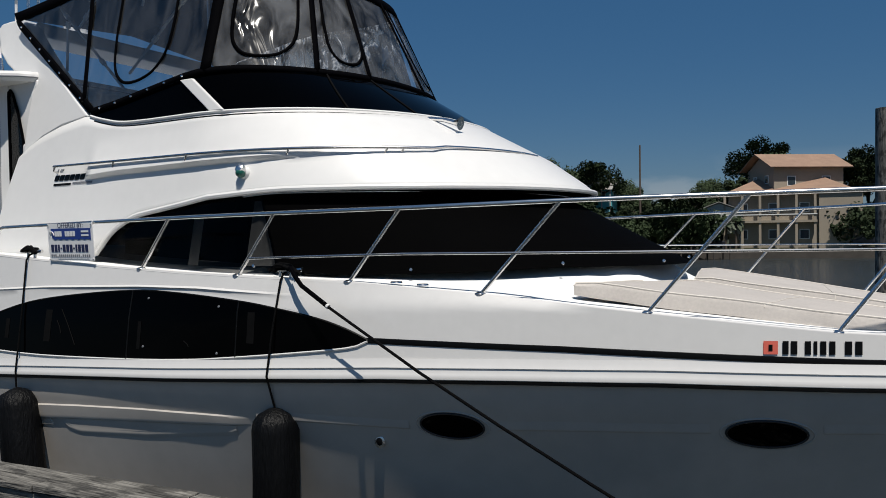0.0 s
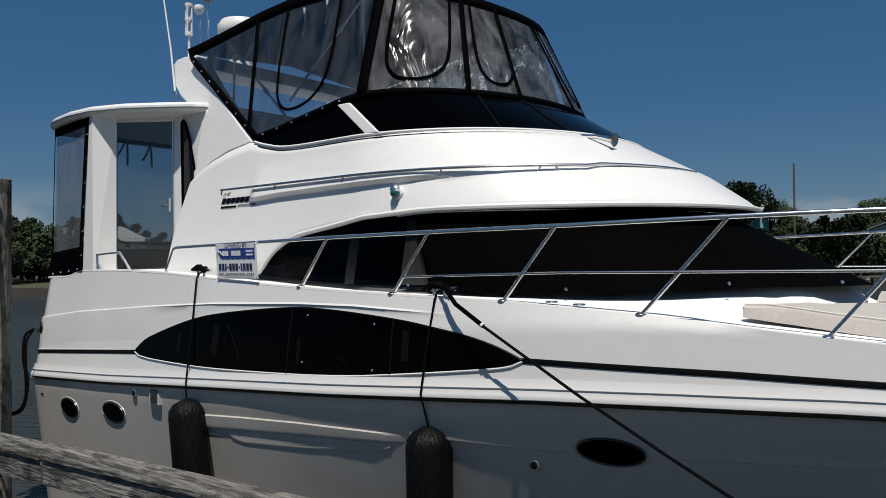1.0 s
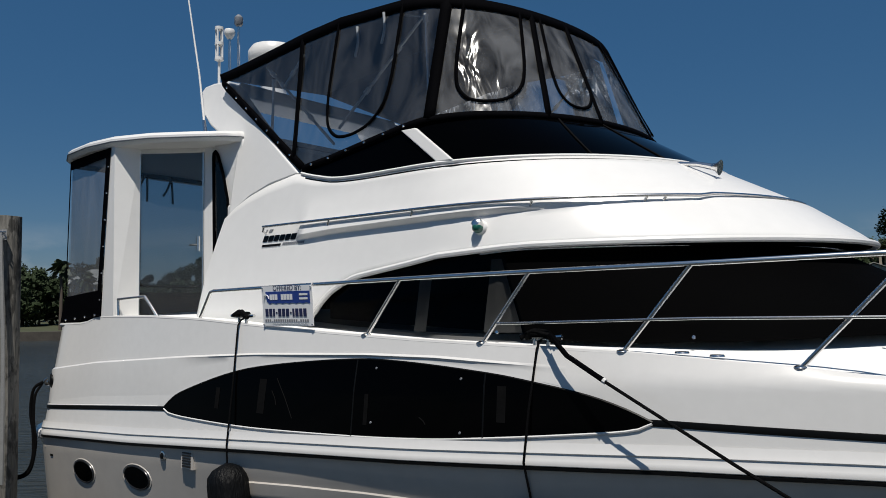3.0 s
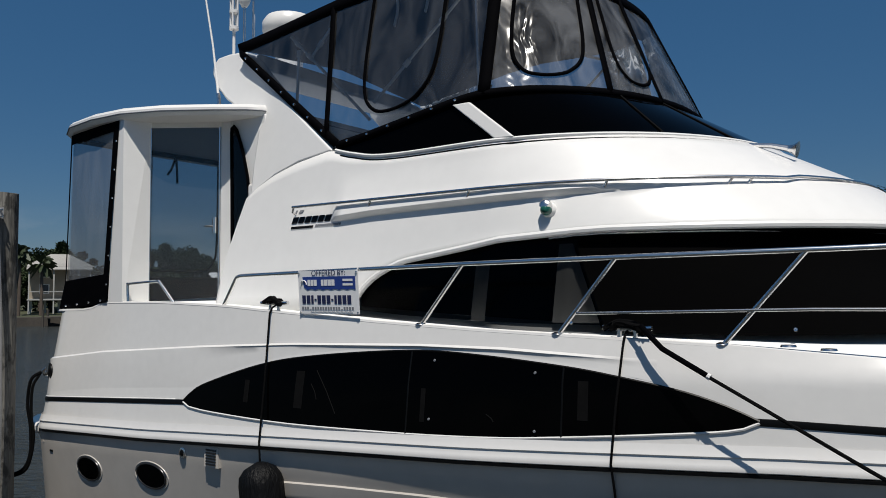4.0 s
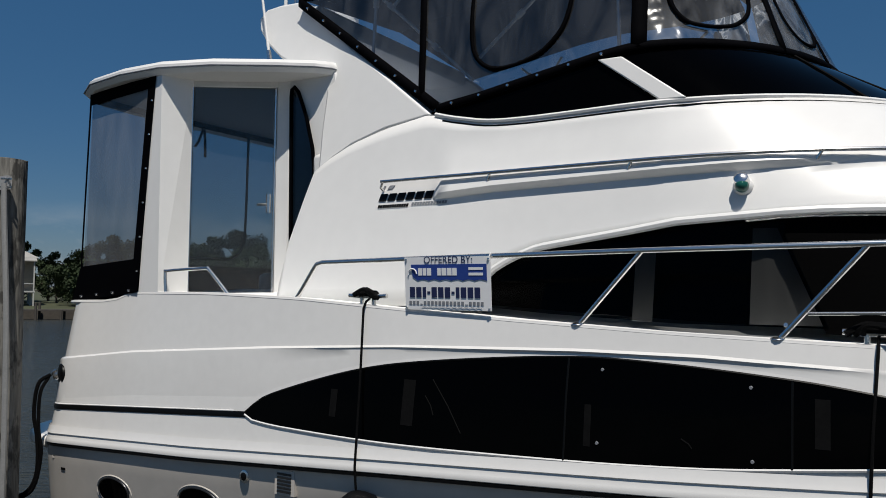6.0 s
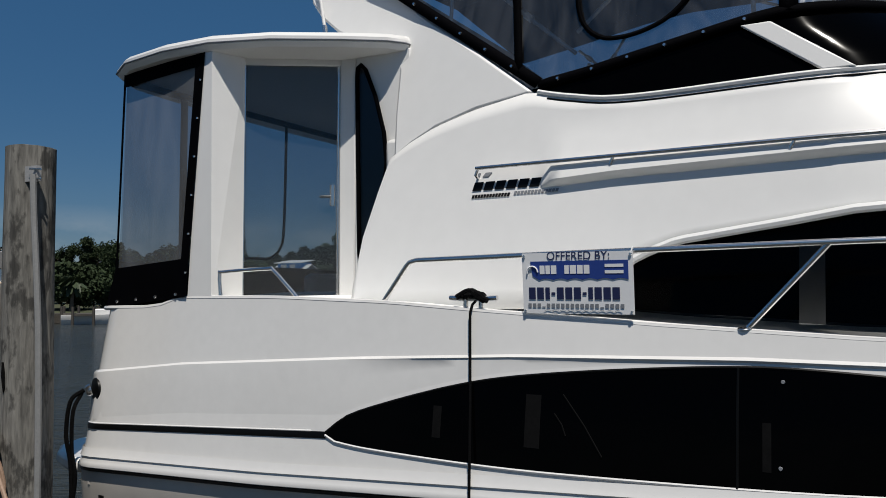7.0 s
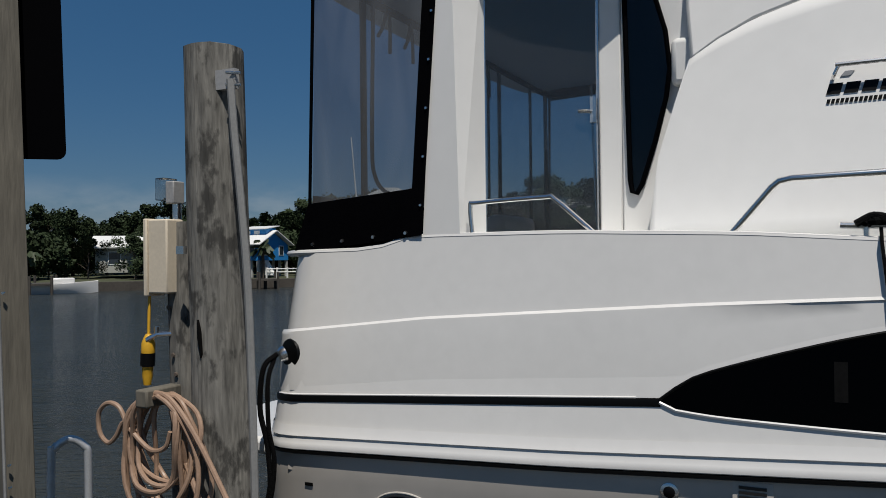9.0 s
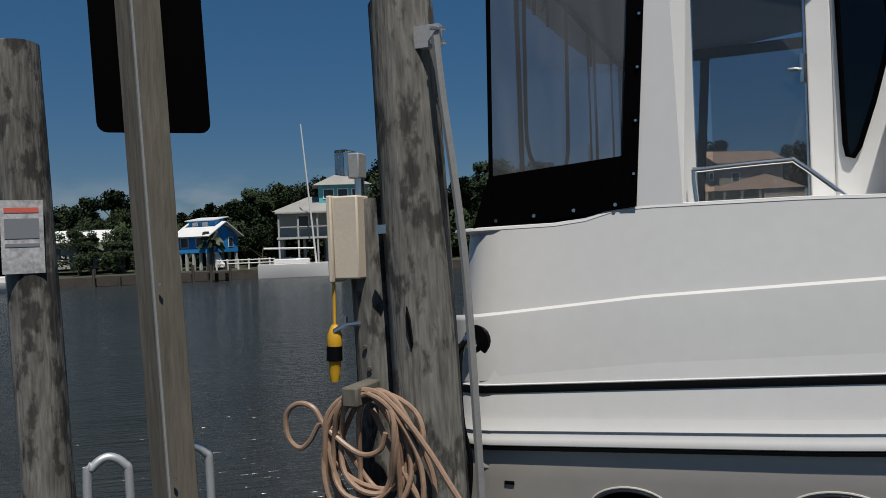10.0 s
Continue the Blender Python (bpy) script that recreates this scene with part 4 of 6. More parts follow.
def port_hole(x, z, a, b):
    n = Vector((0.12 if x > 5 else 0, -1, -0.05))
    y = hull_y(x, z)
    ring = lambda s, o: [(x + s * a * math.cos(k * math.pi / 16), hull_y(x + s * a * math.cos(k * math.pi / 16), z + s * b * math.sin(k * math.pi / 16)) - o, z + s * b * math.sin(k * math.pi / 16)) for k in range(32)]
    bm = bmesh.new()
    bm.faces.new([bm.verts.new(q) for q in ring(1.0, 0.008)])
    ob = part("porthole", bm, GLASS, lower, "oval black porthole with a chrome rim", smooth=False)
    part("rim", tubes(ring(1.0, 0.006) + ring(1.0, 0.006)[:1], 0.0075, 8), PORTRIM, ob)
    part("surround", tubes(ring(1.16, 0.0) + ring(1.16, 0.0)[:1], 0.0062, 8), GEL_LOW, ob)


for x, z, a, b in ((0.96, 0.4, 0.165, 0.1), (1.85, 0.45, 0.185, 0.1), (7.0, 0.735, 0.2, 0.085), (8.77, 0.765, 0.21, 0.085)):
    port_hole(x, z, a, b)
for x, z in ((2.3, 0.69), (6.49, 0.59)):
    ob = part("drain", lathe([(0.04, 0), (0.04, 0.012), (0.028, 0.016)], (x, hull_y(x, z) + 0.002, z), (0, -1, 0), 14), CHROME, lower)
    part("hole", lathe([(0.026, 0), (0.02, 0.004)], (x, hull_y(x, z) - 0.014, z), (0, -1, 0), 12), PIN, ob)
vent = part("vent", boxes(2.56, 2.72, hull_y(2.64, 0.69) - 0.012, hull_y(2.64, 0.69) + 0.02, 0.62, 0.77), GEL_LOW, lower, "square louvred metal vent")
for k in range(6):
    part("louvre", boxes(2.585, 2.695, hull_y(2.64, 0.69) - 0.02, hull_y(2.64, 0.69) - 0.008, 0.635 + 0.021 * k, 0.647 + 0.021 * k), PORTRIM, vent)
# moulded scoop in the lower hull
SC1 = [(3.0, 0.553), (3.4, 0.6), (3.85, 0.629), (4.53, 0.662), (5.1, 0.676), (5.52, 0.682)]
SC2 = [(3.0, 0.475), (3.5, 0.506), (3.66, 0.519), (4.53, 0.575), (5.4, 0.625), (5.52, 0.64)]
SC3 = [(3.62, 0.505), (3.68, 0.45), (3.8, 0.427), (4.53, 0.474), (5.39, 0.578), (5.41, 0.6)]
ends = lambda x: max(0.0, min(1.0, (x - 3.0) / 0.12, (5.53 - x) / 0.25))
bm = sheet([[(x, hull_y(x, interp(x, SC1) + (interp(x, SC2) - interp(x, SC1)) * f + dz) - d * ends(x), interp(x, SC1) + (interp(x, SC2) - interp(x, SC1)) * f + dz) for f, dz, d in ((0, 0.012, -0.002), (0, 0.0, 0.012), (0.25, 0, 0.013), (0.8, 0, 0.014), (1, 0.0, 0.014), (1, -0.008, 0.012), (1, -0.012, -0.002))] for x in np.linspace(3.0, 5.53, 50)])
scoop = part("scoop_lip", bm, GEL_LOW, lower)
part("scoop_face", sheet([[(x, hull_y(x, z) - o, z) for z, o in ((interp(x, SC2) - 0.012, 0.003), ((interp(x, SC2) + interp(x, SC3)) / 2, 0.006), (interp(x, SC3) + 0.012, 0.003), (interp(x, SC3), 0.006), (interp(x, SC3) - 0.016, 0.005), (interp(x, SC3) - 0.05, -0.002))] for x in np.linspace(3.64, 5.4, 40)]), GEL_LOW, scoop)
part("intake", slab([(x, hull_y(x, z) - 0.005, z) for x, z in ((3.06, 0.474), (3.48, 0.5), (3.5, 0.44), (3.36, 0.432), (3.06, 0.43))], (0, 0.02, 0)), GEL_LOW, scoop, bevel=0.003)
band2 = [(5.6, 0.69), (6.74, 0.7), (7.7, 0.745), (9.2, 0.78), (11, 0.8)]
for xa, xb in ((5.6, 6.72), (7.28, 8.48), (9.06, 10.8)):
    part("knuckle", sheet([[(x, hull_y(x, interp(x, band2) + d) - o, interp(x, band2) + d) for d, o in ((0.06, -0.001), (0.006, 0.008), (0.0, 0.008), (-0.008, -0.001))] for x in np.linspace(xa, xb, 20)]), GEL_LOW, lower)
part("stripe_bead", tubes([(x, hull_y(x, interp(x, PINZ) + 0.02) + 0.001, interp(x, PINZ) + 0.02) for x in np.linspace(0.12, 2.15, 30)], 0.0065, 6), GEL, topsides)
part("drain_slot", boxes(0.35, 0.35 + 0.05, hull_y(0.35, 0.495) - 0.004, hull_y(0.35, 0.495) + 0.01, 0.495 - 0.009, 0.495 + 0.009), PIN, lower)
part("builder_plate", boxes(0.24, 0.24 + 0.17, hull_y(0.24, 0.575) - 0.003, hull_y(0.24, 0.575) + 0.01, 0.575 - 0.014, 0.575 + 0.014), GEL_LOW, lower, bevel=0.003)
part("badge", boxes(2.01, 2.01 + 0.05, hull_y(2.01, 0.864) - 0.003, hull_y(2.01, 0.864) + 0.01, 0.864 - 0.008, 0.864 + 0.008), INKGREY, topsides)
# shore power inlet
ip = Vector((0.2, hull_y(0.22, 1.19), 1.19))
inlet = part("power_inlet", lathe([(0.085, 0), (0.08, 0.015), (0.05, 0.02)], ip + Vector((0.01, 0.012, 0)), (-0.35, -1, 0), 20), PIN, yacht, "round black shore power inlet")
part("cap", lathe([(0.045, 0), (0.04, 0.02), (0.03, 0.035)], ip + Vector((-0.02, -0.012, 0)), (-0.5, -0.8, -0.3), 14), CHROME, inlet)
# cleats
for x in (3.12, 5.82):
    y, z = in_plan(x) + 0.03, interp(x, DECK)
    bm = tubes([(x - 0.14, y, z + 0.055), (x - 0.06, y, z + 0.05), (x + 0.06, y, z + 0.05), (x + 0.14, y, z + 0.055)], 0.014, 8)
    for dx in (-0.045, 0.045):
        tube(bm, [(x + dx, y, z - 0.01), (x + dx, y, z + 0.05)], 0.013, 8)
    part("cleat", bm, CHROME, yacht, "stainless mooring cleat")
# deck fillers
for x in (6.6, 6.78):
    part("deck_filler", lathe([(0.04, 0), (0.036, 0.01)], (x, in_plan(x) + 0.1, interp(x, DECK) + 0.01), (0, 0, 1), 14), CHROME, yacht)
# aerials and radar on the arch
whip = part("whip_aerial", tubes([(1.565, 0.78, 3.52), (1.41, 0.8, 4.26), (0.95, 0.8, 6.2)], 0.013, 6, 0.006), GEL_UP, yacht)
part("ferrule", tubes([(1.565, 0.78, 3.52), (1.51, 0.786, 3.78)], 0.019, 8), CHROME, whip)
dome = part("radar_dome", lathe([(0.14, -0.35), (0.14, 0.0), (0.24, 0.02), (0.27, 0.06), (0.27, 0.15), (0.23, 0.21), (0.1, 0.24), (0.0, 0.245)], (1.6, 1.6, 4.5), (0, 0, 1), 24), GEL_UP, yacht, "white radar dome")
cx_, cy_ = 1.53, 0.95
cage = part("cage_aerial", tubes([(cx_, cy_, 4.1), (cx_, cy_, 4.44)], 0.014, 8), GEL_UP, yacht, "white slotted aerial cage")
for k in range(4):
    a = k * 1.571 + 0.5
    part("bar", tubes([(cx_ + 0.034 * math.cos(a), cy_ + 0.034 * math.sin(a), 4.44), (cx_ + 0.034 * math.cos(a), cy_ + 0.034 * math.sin(a), 4.76)], 0.01, 6), GEL_UP, cage)
for z in (4.43, 4.59, 4.75):
    part("disc", tubes([(cx_, cy_, z), (cx_, cy_, z + 0.03)], 0.045, 12), GEL_UP, cage)
lightp = part("anchor_light", tubes([(1.52, 1.2, 4.1), (1.52, 1.2, 4.86)], 0.014, 8), CHROME, yacht)
part("lamp", lathe([(0.03, 0), (0.045, 0.02), (0.045, 0.09), (0.02, 0.12)], (1.52, 1.2, 4.86), (0, 0, 1), 12), INKGREY, lightp)
gpsm = part("gps_mast", tubes([(1.5, 1.1, 4.1), (1.5, 1.1, 4.72)], 0.014, 8), CHROME, yacht)
part("gps_puck", lathe([(0.025, 0), (0.05, 0.04), (0.06, 0.07), (0.05, 0.1), (0.0, 0.115)], (1.5, 1.1, 4.7), (0, 0, 1), 14), GEL_UP, gpsm)
# lettering stand-ins: plain marks in the maker's colours
def mark(name, x0, x1, z0, z1, m, slant=0.0, out=0.012):
    q = lambda x, z: house_at(x, z) + Vector((0, -out, 0))
    bm = slab([q(x0, z0), q(x1, z0), q(x1 + slant, z1), q(x0 + slant, z1)], (0, 0.004, 0))
    return part(name, bm, m, house, smooth=False)


for k in range(6):
    x_ = 2.93 + 0.0725 * k
    mark("maker_mark", x_, x_ + 0.058, 2.449, 2.499, PIN, 0.014)
for k in range(13):
    mark("model_mark", 2.93 + 0.019 * k, 2.944 + 0.019 * k, 2.405, 2.425, PIN, 0.005)
for k in range(13):
    mark("model_mark", 3.2 + 0.021 * k, 3.215 + 0.021 * k, 2.412, 2.43, INKGREY, 0.005)
mark("crest", 2.95, 2.965, 2.52, 2.553, INKGREY, 0.012)
mark("crest", 2.99, 3.03, 2.53, 2.553, INKGREY, 0.02)


# ---- loose things on the yacht ----
def fender(x, ztop, out, tilt, label):
    y = hull_y(x, ztop - 0.35) - 0.16 - out
    th = thing("fender", (x, y, ztop - 0.8), label, "fender", "fenders on the hull")
    prof = [(0.02, 0.0), (0.1, 0.015), (0.145, 0.06), (0.155, 0.12), (0.155, 0.66), (0.145, 0.72), (0.11, 0.77), (0.05, 0.8), (0.02, 0.81)]
    bmf = lathe(prof, (x, y, ztop - 0.8), (tilt, 0.02, 1), 28)
    for v in bmf.verts:
        a = math.atan2(v.co.y - y, v.co.x - x)
        v.co += Vector((math.cos(a), math.sin(a), 0)) * 0.005 * math.sin(11 * a) + Vector((math.cos(a), math.sin(a), 0)) * 0.004 * math.sin(23 * a + 9 * v.co.z)
    part("body", bmf, RUBBER, th)
    return th, Vector((x + tilt * 0.8, y + 0.016, ztop))


for x, zt, out, tilt, xt, zc in ((3.36, 0.74, 0.0, -0.17, 3.13, 1.84), (5.79, 0.77, 0.0, -0.02, 5.82, 1.7)):
    th, top = fender(x, zt, out, tilt, "black cloth-covered boat fender hanging against the hull")
    zr = interp(x, RUB)
    xr = top.x + (xt - top.x) * (zr + 0.06 - top.z) / (1.75 - top.z)
    x13 = top.x + (xt - top.x) * (1.3 - top.z) / (1.75 - top.z)
    part("line", tubes([top, (xr, hull_y(xr, zr) - 0.038, zr + 0.02), (x13, min(hull_y(x13, 1.3) - 0.022, in_plan(xt) - 0.05), 1.3), (xt, in_plan(xt) - 0.025, interp(xt, DECK) - 0.02), (xt, in_plan(xt) + 0.0, interp(xt, DECK) + 0.02), (xt, in_plan(xt) + 0.04, interp(xt, DECK) + 0.04)], 0.0072, 8), ROPE, th, "black fender line")
    rh = random.Random(int(xt * 10))
    for k in range(4):
        zz = interp(xt, DECK)
        pts = [(xt - 0.13 + 0.02 * k + rh.uniform(-0.02, 0.02), in_plan(xt) + rh.uniform(-0.01, 0.05), zz + 0.045), (xt - 0.04, in_plan(xt) - 0.015 + rh.uniform(0, 0.06), zz + 0.075 + rh.uniform(-0.02, 0.015)), (xt + 0.05, in_plan(xt) + rh.uniform(-0.01, 0.06), zz + 0.06 + rh.uniform(-0.015, 0.02)), (xt + 0.14 - 0.02 * k, in_plan(xt) + rh.uniform(-0.01, 0.04), zz + 0.03)]
        if xt < 4:
            pts = [(xt + (x - xt) * 0.62, y, z + 0.012) for x, y, z in pts]
        part("hitch", tubes(smooth_line(pts, 4), 0.016, 7), ROPE, th)
bm = tubes([(5.8, 0.06, 1.735), (5.93, 0.0, 1.72), (6.0, -0.03, 1.66), (6.06, -0.045, 1.61), (6.3, -0.09, 1.49), (7.0, -0.13, 1.128), (7.5, -0.1, 0.862), (8.0, -0.065, 0.607), (8.5, -0.05, 0.37), (8.62, -0.1, 0.37)], 0.0095, 8)
mooring = lone("mooring_line", bm, ROPE, "black mooring line running from the cleat down to the dock", "rope")
part("chafe_sleeve", tubes([(5.93, 0.0, 1.725), (6.0, -0.03, 1.665), (6.06, -0.045, 1.612), (6.3, -0.09, 1.492)], 0.015, 8), BLACK, mooring)
part("whipping", tubes([(6.3, -0.09, 1.492), (6.315, -0.091, 1.484)], 0.0165, 8), GEL, mooring)

# broker's sign tied to the rail
sg = thing("sale_sign", (3.43, -0.06, 1.76), "white boat sale sign with blue lettering tied to the rail", "sign")
S0, SX, SZ = Vector((3.43, -0.016, 1.762)), Vector((0.565, -0.008, 0)), Vector((0, -0.022, 0.297))
part("board", slab([S0, S0 + SX, S0 + SX + SZ, S0 + SZ], (0, 0.004, 0)), SIGNW, sg, smooth=False)


def patch(name, a, b, c, d, m, lift=0.003):
    q = lambda u, v: S0 + SX * u + SZ * v + Vector((0, -lift, 0))
    return part(name, slab([q(a, c), q(b, c), q(b, d), q(a, d)], (0, 0.0015, 0)), m, sg, smooth=False)


q = lambda u, v: S0 + SX * u + SZ * v + Vector((0, -0.003, 0))
pts = [q(0.08, 0.86), q(0.96, 0.86)] + [q(0.96 - 0.8 * k / 30, 0.55 + 0.025 * abs(math.sin(k * math.pi / 5))) for k in range(31)] + [q(0.1, 0.62)]
part("blue_panel", slab(pts, (0, 0.0015, 0)), NAVY, sg, smooth=False)
for a_, b_ in ((0.17, 0.215), (0.225, 0.265), (0.275, 0.325), (0.4, 0.44), (0.45, 0.505), (0.515, 0.565), (0.575, 0.625)):
    patch("maker_mark", a_, b_, 0.65, 0.79, SIGNW, 0.005)
part("crest", tubes([q(0.1 + 0.05 * math.cos(k * 0.3), 0.68 + 0.1 * math.sin(k * 0.3)) + Vector((0, -0.003, 0)) for k in range(12)], 0.004, 5), SIGNW, sg)
for v in (0.75, 0.65):
    patch("maker_mark", 0.76, 0.92, v, v + 0.05, SIGNW, 0.005)
x = 0.06
for w in (0.062, 0.062, 0.04, 0, 0.062, 0.062, 0.062, 0, 0.04, 0.062, 0.062, 0.062):
    if w:
        patch("number_bar", x, x + w, 0.235, 0.43, DARKBLUE)
        x += w + 0.016
    else:
        patch("dash", x, x + 0.035, 0.305, 0.35, DARKBLUE)
        x += 0.051
x = 0.05
for k in range(20):
    patch("small_print_bar", x, x + 0.03, 0.1, 0.165 if k not in (3, 15) else 0.115, INKGREY)
    x += 0.044
part("wave_line", tubes([q(0.2 + 0.7 * k / 60, 0.04 + 0.025 * abs(math.sin(k * math.pi / 6))) for k in range(61)], 0.0012, 4), INKGREY, sg)
for u, v in ((0.02, 0.95), (0.98, 0.95), (0.02, 0.04), (0.98, 0.04)):
    part("eyelet", lathe([(0.008, 0), (0.006, 0.004)], q(u, v), (0, -1, 0), 10), CHROME, sg)
tx = bpy.data.curves.new("heading", "FONT")
tx.body, tx.size, tx.extrude, tx.align_x = "OFFERED BY:", 0.056, 0.0006, "CENTER"
tx.materials.append(DARKBLUE)
to = new("heading", tx)
to.parent = sg
to.matrix_basis = Matrix.Translation(q(0.52, 0.882) - BASE[sg]) @ pose(0, 0, 0, 90, 0, -1)
part("tie", tubes([q(0.98, 0.95), rail_top(3.99) + Vector((0, -0.01, 0.02))], 0.003, 5), SIGNW, sg)

# registration marks as bars
for a, b, m in ((8.77, 8.842, RED), (8.865, 8.895, PIN), (8.906, 8.938, PIN), (8.975, 9.005, PIN), (9.018, 9.036, PIN), (9.05, 9.08, PIN), (9.094, 9.124, PIN), (9.17, 9.205, PIN), (9.22, 9.255, PIN)):
    bm = sheet([[(x, hull_y(x, z) - 0.006, z) for z in (1.242, 1.28, 1.316)] for x in np.linspace(a, b, 4)])
    part("registration_bar", bm, m, topsides, smooth=False)

part("registration_bar", sheet([[(x, hull_y(x, z) - 0.009, z) for z in (1.262, 1.296)] for x in (8.796, 8.816)]), PIN, topsides, smooth=False)

# sun pads on the foredeck
def pad(name, x0, x1, y0, y1, th, label):
    poly = [(x0, y0), (x0 + 0.37, y1), (x1, y1 - 0.05), (x1 + 0.1, y0 + 0.34 * (x1 - x0))] if y0 < CY - 0.5 else [(x0, y0), (x0 - 0.2, y1), (x1, y1 - 0.5), (x1 + 0.1, y0 + 0.05)]
    bm = bmesh.new()
    rows = []
    n = 16
    for i in range(n + 1):
        f = i / n
        a = Vector(poly[0] + (0,)).lerp(Vector(poly[3] + (0,)), f)
        b = Vector(poly[1] + (0,)).lerp(Vector(poly[2] + (0,)), f)
        row = []
        for g, h in ((0, -0.5), (0, 0.6), (0.015, 0.95), (0.25, 1.0), (0.5, 1.02), (0.75, 1.0), (0.985, 0.95), (1, 0.6), (1, -0.5)):
            p = a.lerp(b, g)
            e = 1.0 if 0 < i < n else 0.75
            row.append((p.x, p.y, 1.563 - 0.13 * (p.x - 7.7) + th * h * e + 0.004 * math.sin(5 * p.x + 9 * p.y)))
        rows.append(row)
    strip(bm, rows)
    for r in (rows[0], rows[-1]):
        bm.faces.new([bm.verts.new(p) for p in r])
    bmesh.ops.remove_doubles(bm, verts=bm.verts, dist=0.0005)
    th_ = lone(name, bm, CUSH, label, "cushion", "sun pads on the foredeck")
    for g in (2, 6):
        part("piping", tubes([Vector(r[g]) + Vector((0, 0, 0.001)) for r in rows], 0.006, 6), CUSHP, th_)
    part("piping", tubes([Vector(p) + Vector((0, 0, 0.002)) for p in rows[0][1:8]], 0.006, 6), CUSHP, th_)
    part("seam", tubes([Vector(p) + Vector((0, 0, 0.001)) for p in rows[8][1:8]], 0.004, 6), CUSHP, th_)
    return th_


pad("sun_pad", 7.66, 9.7, 0.66, 2.02, 0.068, "beige vinyl sun pad lying on the foredeck")
pad("sun_pad", 8.1, 9.9, 2.07, 3.3, 0.1, "beige vinyl sun pad with a raised edge on the foredeck")

# ---- dock, pilings and posts ----
dock = thing("finger_dock", (4.0, -0.9, 0.0), "weathered grey timber finger dock beside the yacht", "dock", kind="structure")
DD = Vector((1.0, 0.088, 0)).normalized()
DN = Vector((-DD.y, DD.x, 0))


def beam(p, l, w, h, m, parent, name):
    p = Vector(p)
    bmb = slab([p, p + DD * l, p + DD * l + DN * w, p + DN * w], (0, 0, h))
    return part(name, bmb, m, parent, bevel=0.006)


D0 = Vector((2.6, -1.14, 0.35))
for k, cuts in enumerate(((0.0, 2.0, 4.4, 6.6), (0.0, 3.1, 5.3, 6.6))):
    for a, b in zip(cuts, cuts[1:]):
        beam(D0 + DD * (a + 0.004) + DN * (0.16 * k) + Vector((0, 0, -0.045 + 0.004 * math.sin(a * 7 + k))), b - a - 0.008, 0.152, 0.045, PLANK, dock, "cap_plank")
beam(D0 + DN * 0.02 + Vector((0, 0, -0.25)), 6.6, 0.06, 0.2, PLANK, dock, "stringer")
beam(D0 + DD * -3.4 + DN * 0.02 + Vector((0, 0, -0.26)), 3.38, 0.06, 0.2, PLANK, dock, "stringer")
for k in range(2):
    beam(D0 + DD * -3.4 + DN * (0.16 * k) + Vector((0, 0, -0.055)), 3.38, 0.154, 0.045, PLANK, dock, "cap_plank")


def pile(name, x, y, z1, r, lean, label, group="pilings"):
    n, rows = 20, []
    for k in range(24):
        f = k / 23
        z = WATER - 0.6 + (z1 - WATER + 0.6) * f
        c = Vector((x + lean[0] * (z - 1.4), y + lean[1] * (z - 1.4), z))
        row = []
        for i in range(n + 1):
            a = 2 * math.pi * (i % n) / n
            rr = r * (1.04 - 0.08 * f) * (1 + 0.03 * noise.noise(Vector((math.cos(a) * 1.5 + x, math.sin(a) * 1.5, z * 1.2))))
            row.append(c + Vector((rr * math.cos(a), rr * math.sin(a), 0.012 * noise.noise(Vector((3 * math.cos(a), 3 * math.sin(a), x))) if k == 23 else 0)))
        rows.append(row)
    bm = sheet(rows)
    bm.faces.new([bm.verts.new(p) for p in rows[-1][:-1]])
    bmesh.ops.remove_doubles(bm, verts=bm.verts, dist=0.0005)
    return lone(name, bm, WOOD, label, "piling", group)


big = pile("piling", 0.1, -0.5, 2.825, 0.16, (-0.045, 0.02), "weathered grey timber piling with flaking dark stains")
brk = part("bracket", boxes(0.15, 0.275, -0.585, -0.55, 2.58, 2.68), GREYP, big, "galvanised steel bracket")
for z in (2.595, 2.655):
    part("bolt", tubes([(0.24, -0.61, z), (0.3, -0.57, z)], 0.008, 6), CHROME, brk)
part("crack", slab([(0.1, -0.672, 1.42), (0.115, -0.676, 1.36), (0.125, -0.674, 1.25), (0.118, -0.67, 1.23), (0.1, -0.674, 1.33)], (0, 0.03, 0)), PIN, big, "dark split in the wood", smooth=False)
part("clip", boxes(-0.03, 0.02, -0.68, -0.655, 1.75, 1.79), CHROME, big)
part("conduit", tubes(smooth_line([(0.262, -0.6, 2.62), (0.285, -0.6, 2.35), (0.325, -0.6, 2.0), (0.365, -0.6, 1.55), (0.392, -0.6, 0.8), (0.4, -0.6, 0.3)], 5), 0.02, 8), PVC, big, "grey plastic conduit")
small = pile("piling", -0.17, -0.45, 1.92, 0.11, (-0.03, 0.0), "short weathered timber post carrying a power box and hose")
for x, z in ((-0.17, 1.22), (-0.15, 1.12), (-0.2, 1.47)):
    part("knot", lathe([(0.014, 0), (0.01, 0.006)], (x, -0.565, z), (0, -1, 0), 8), BARK, small, "dark knot")
bx = thing("power_box", (-0.22, -0.6, 1.54), "cream plastic dock power box on a timber post", "electrical box")
part("case", boxes(-0.29, -0.155, -0.62, -0.5, 1.545, 1.935), BOXM, bx, bevel=0.008)
part("cover", boxes(-0.315, -0.29, -0.63, -0.5, 1.53, 1.94), BOXM, bx, bevel=0.006)
lampb = thing("dock_lamp", (-0.24, -0.5, 1.93), "grey dock outlet with a clear cover on a pipe", "lamp")
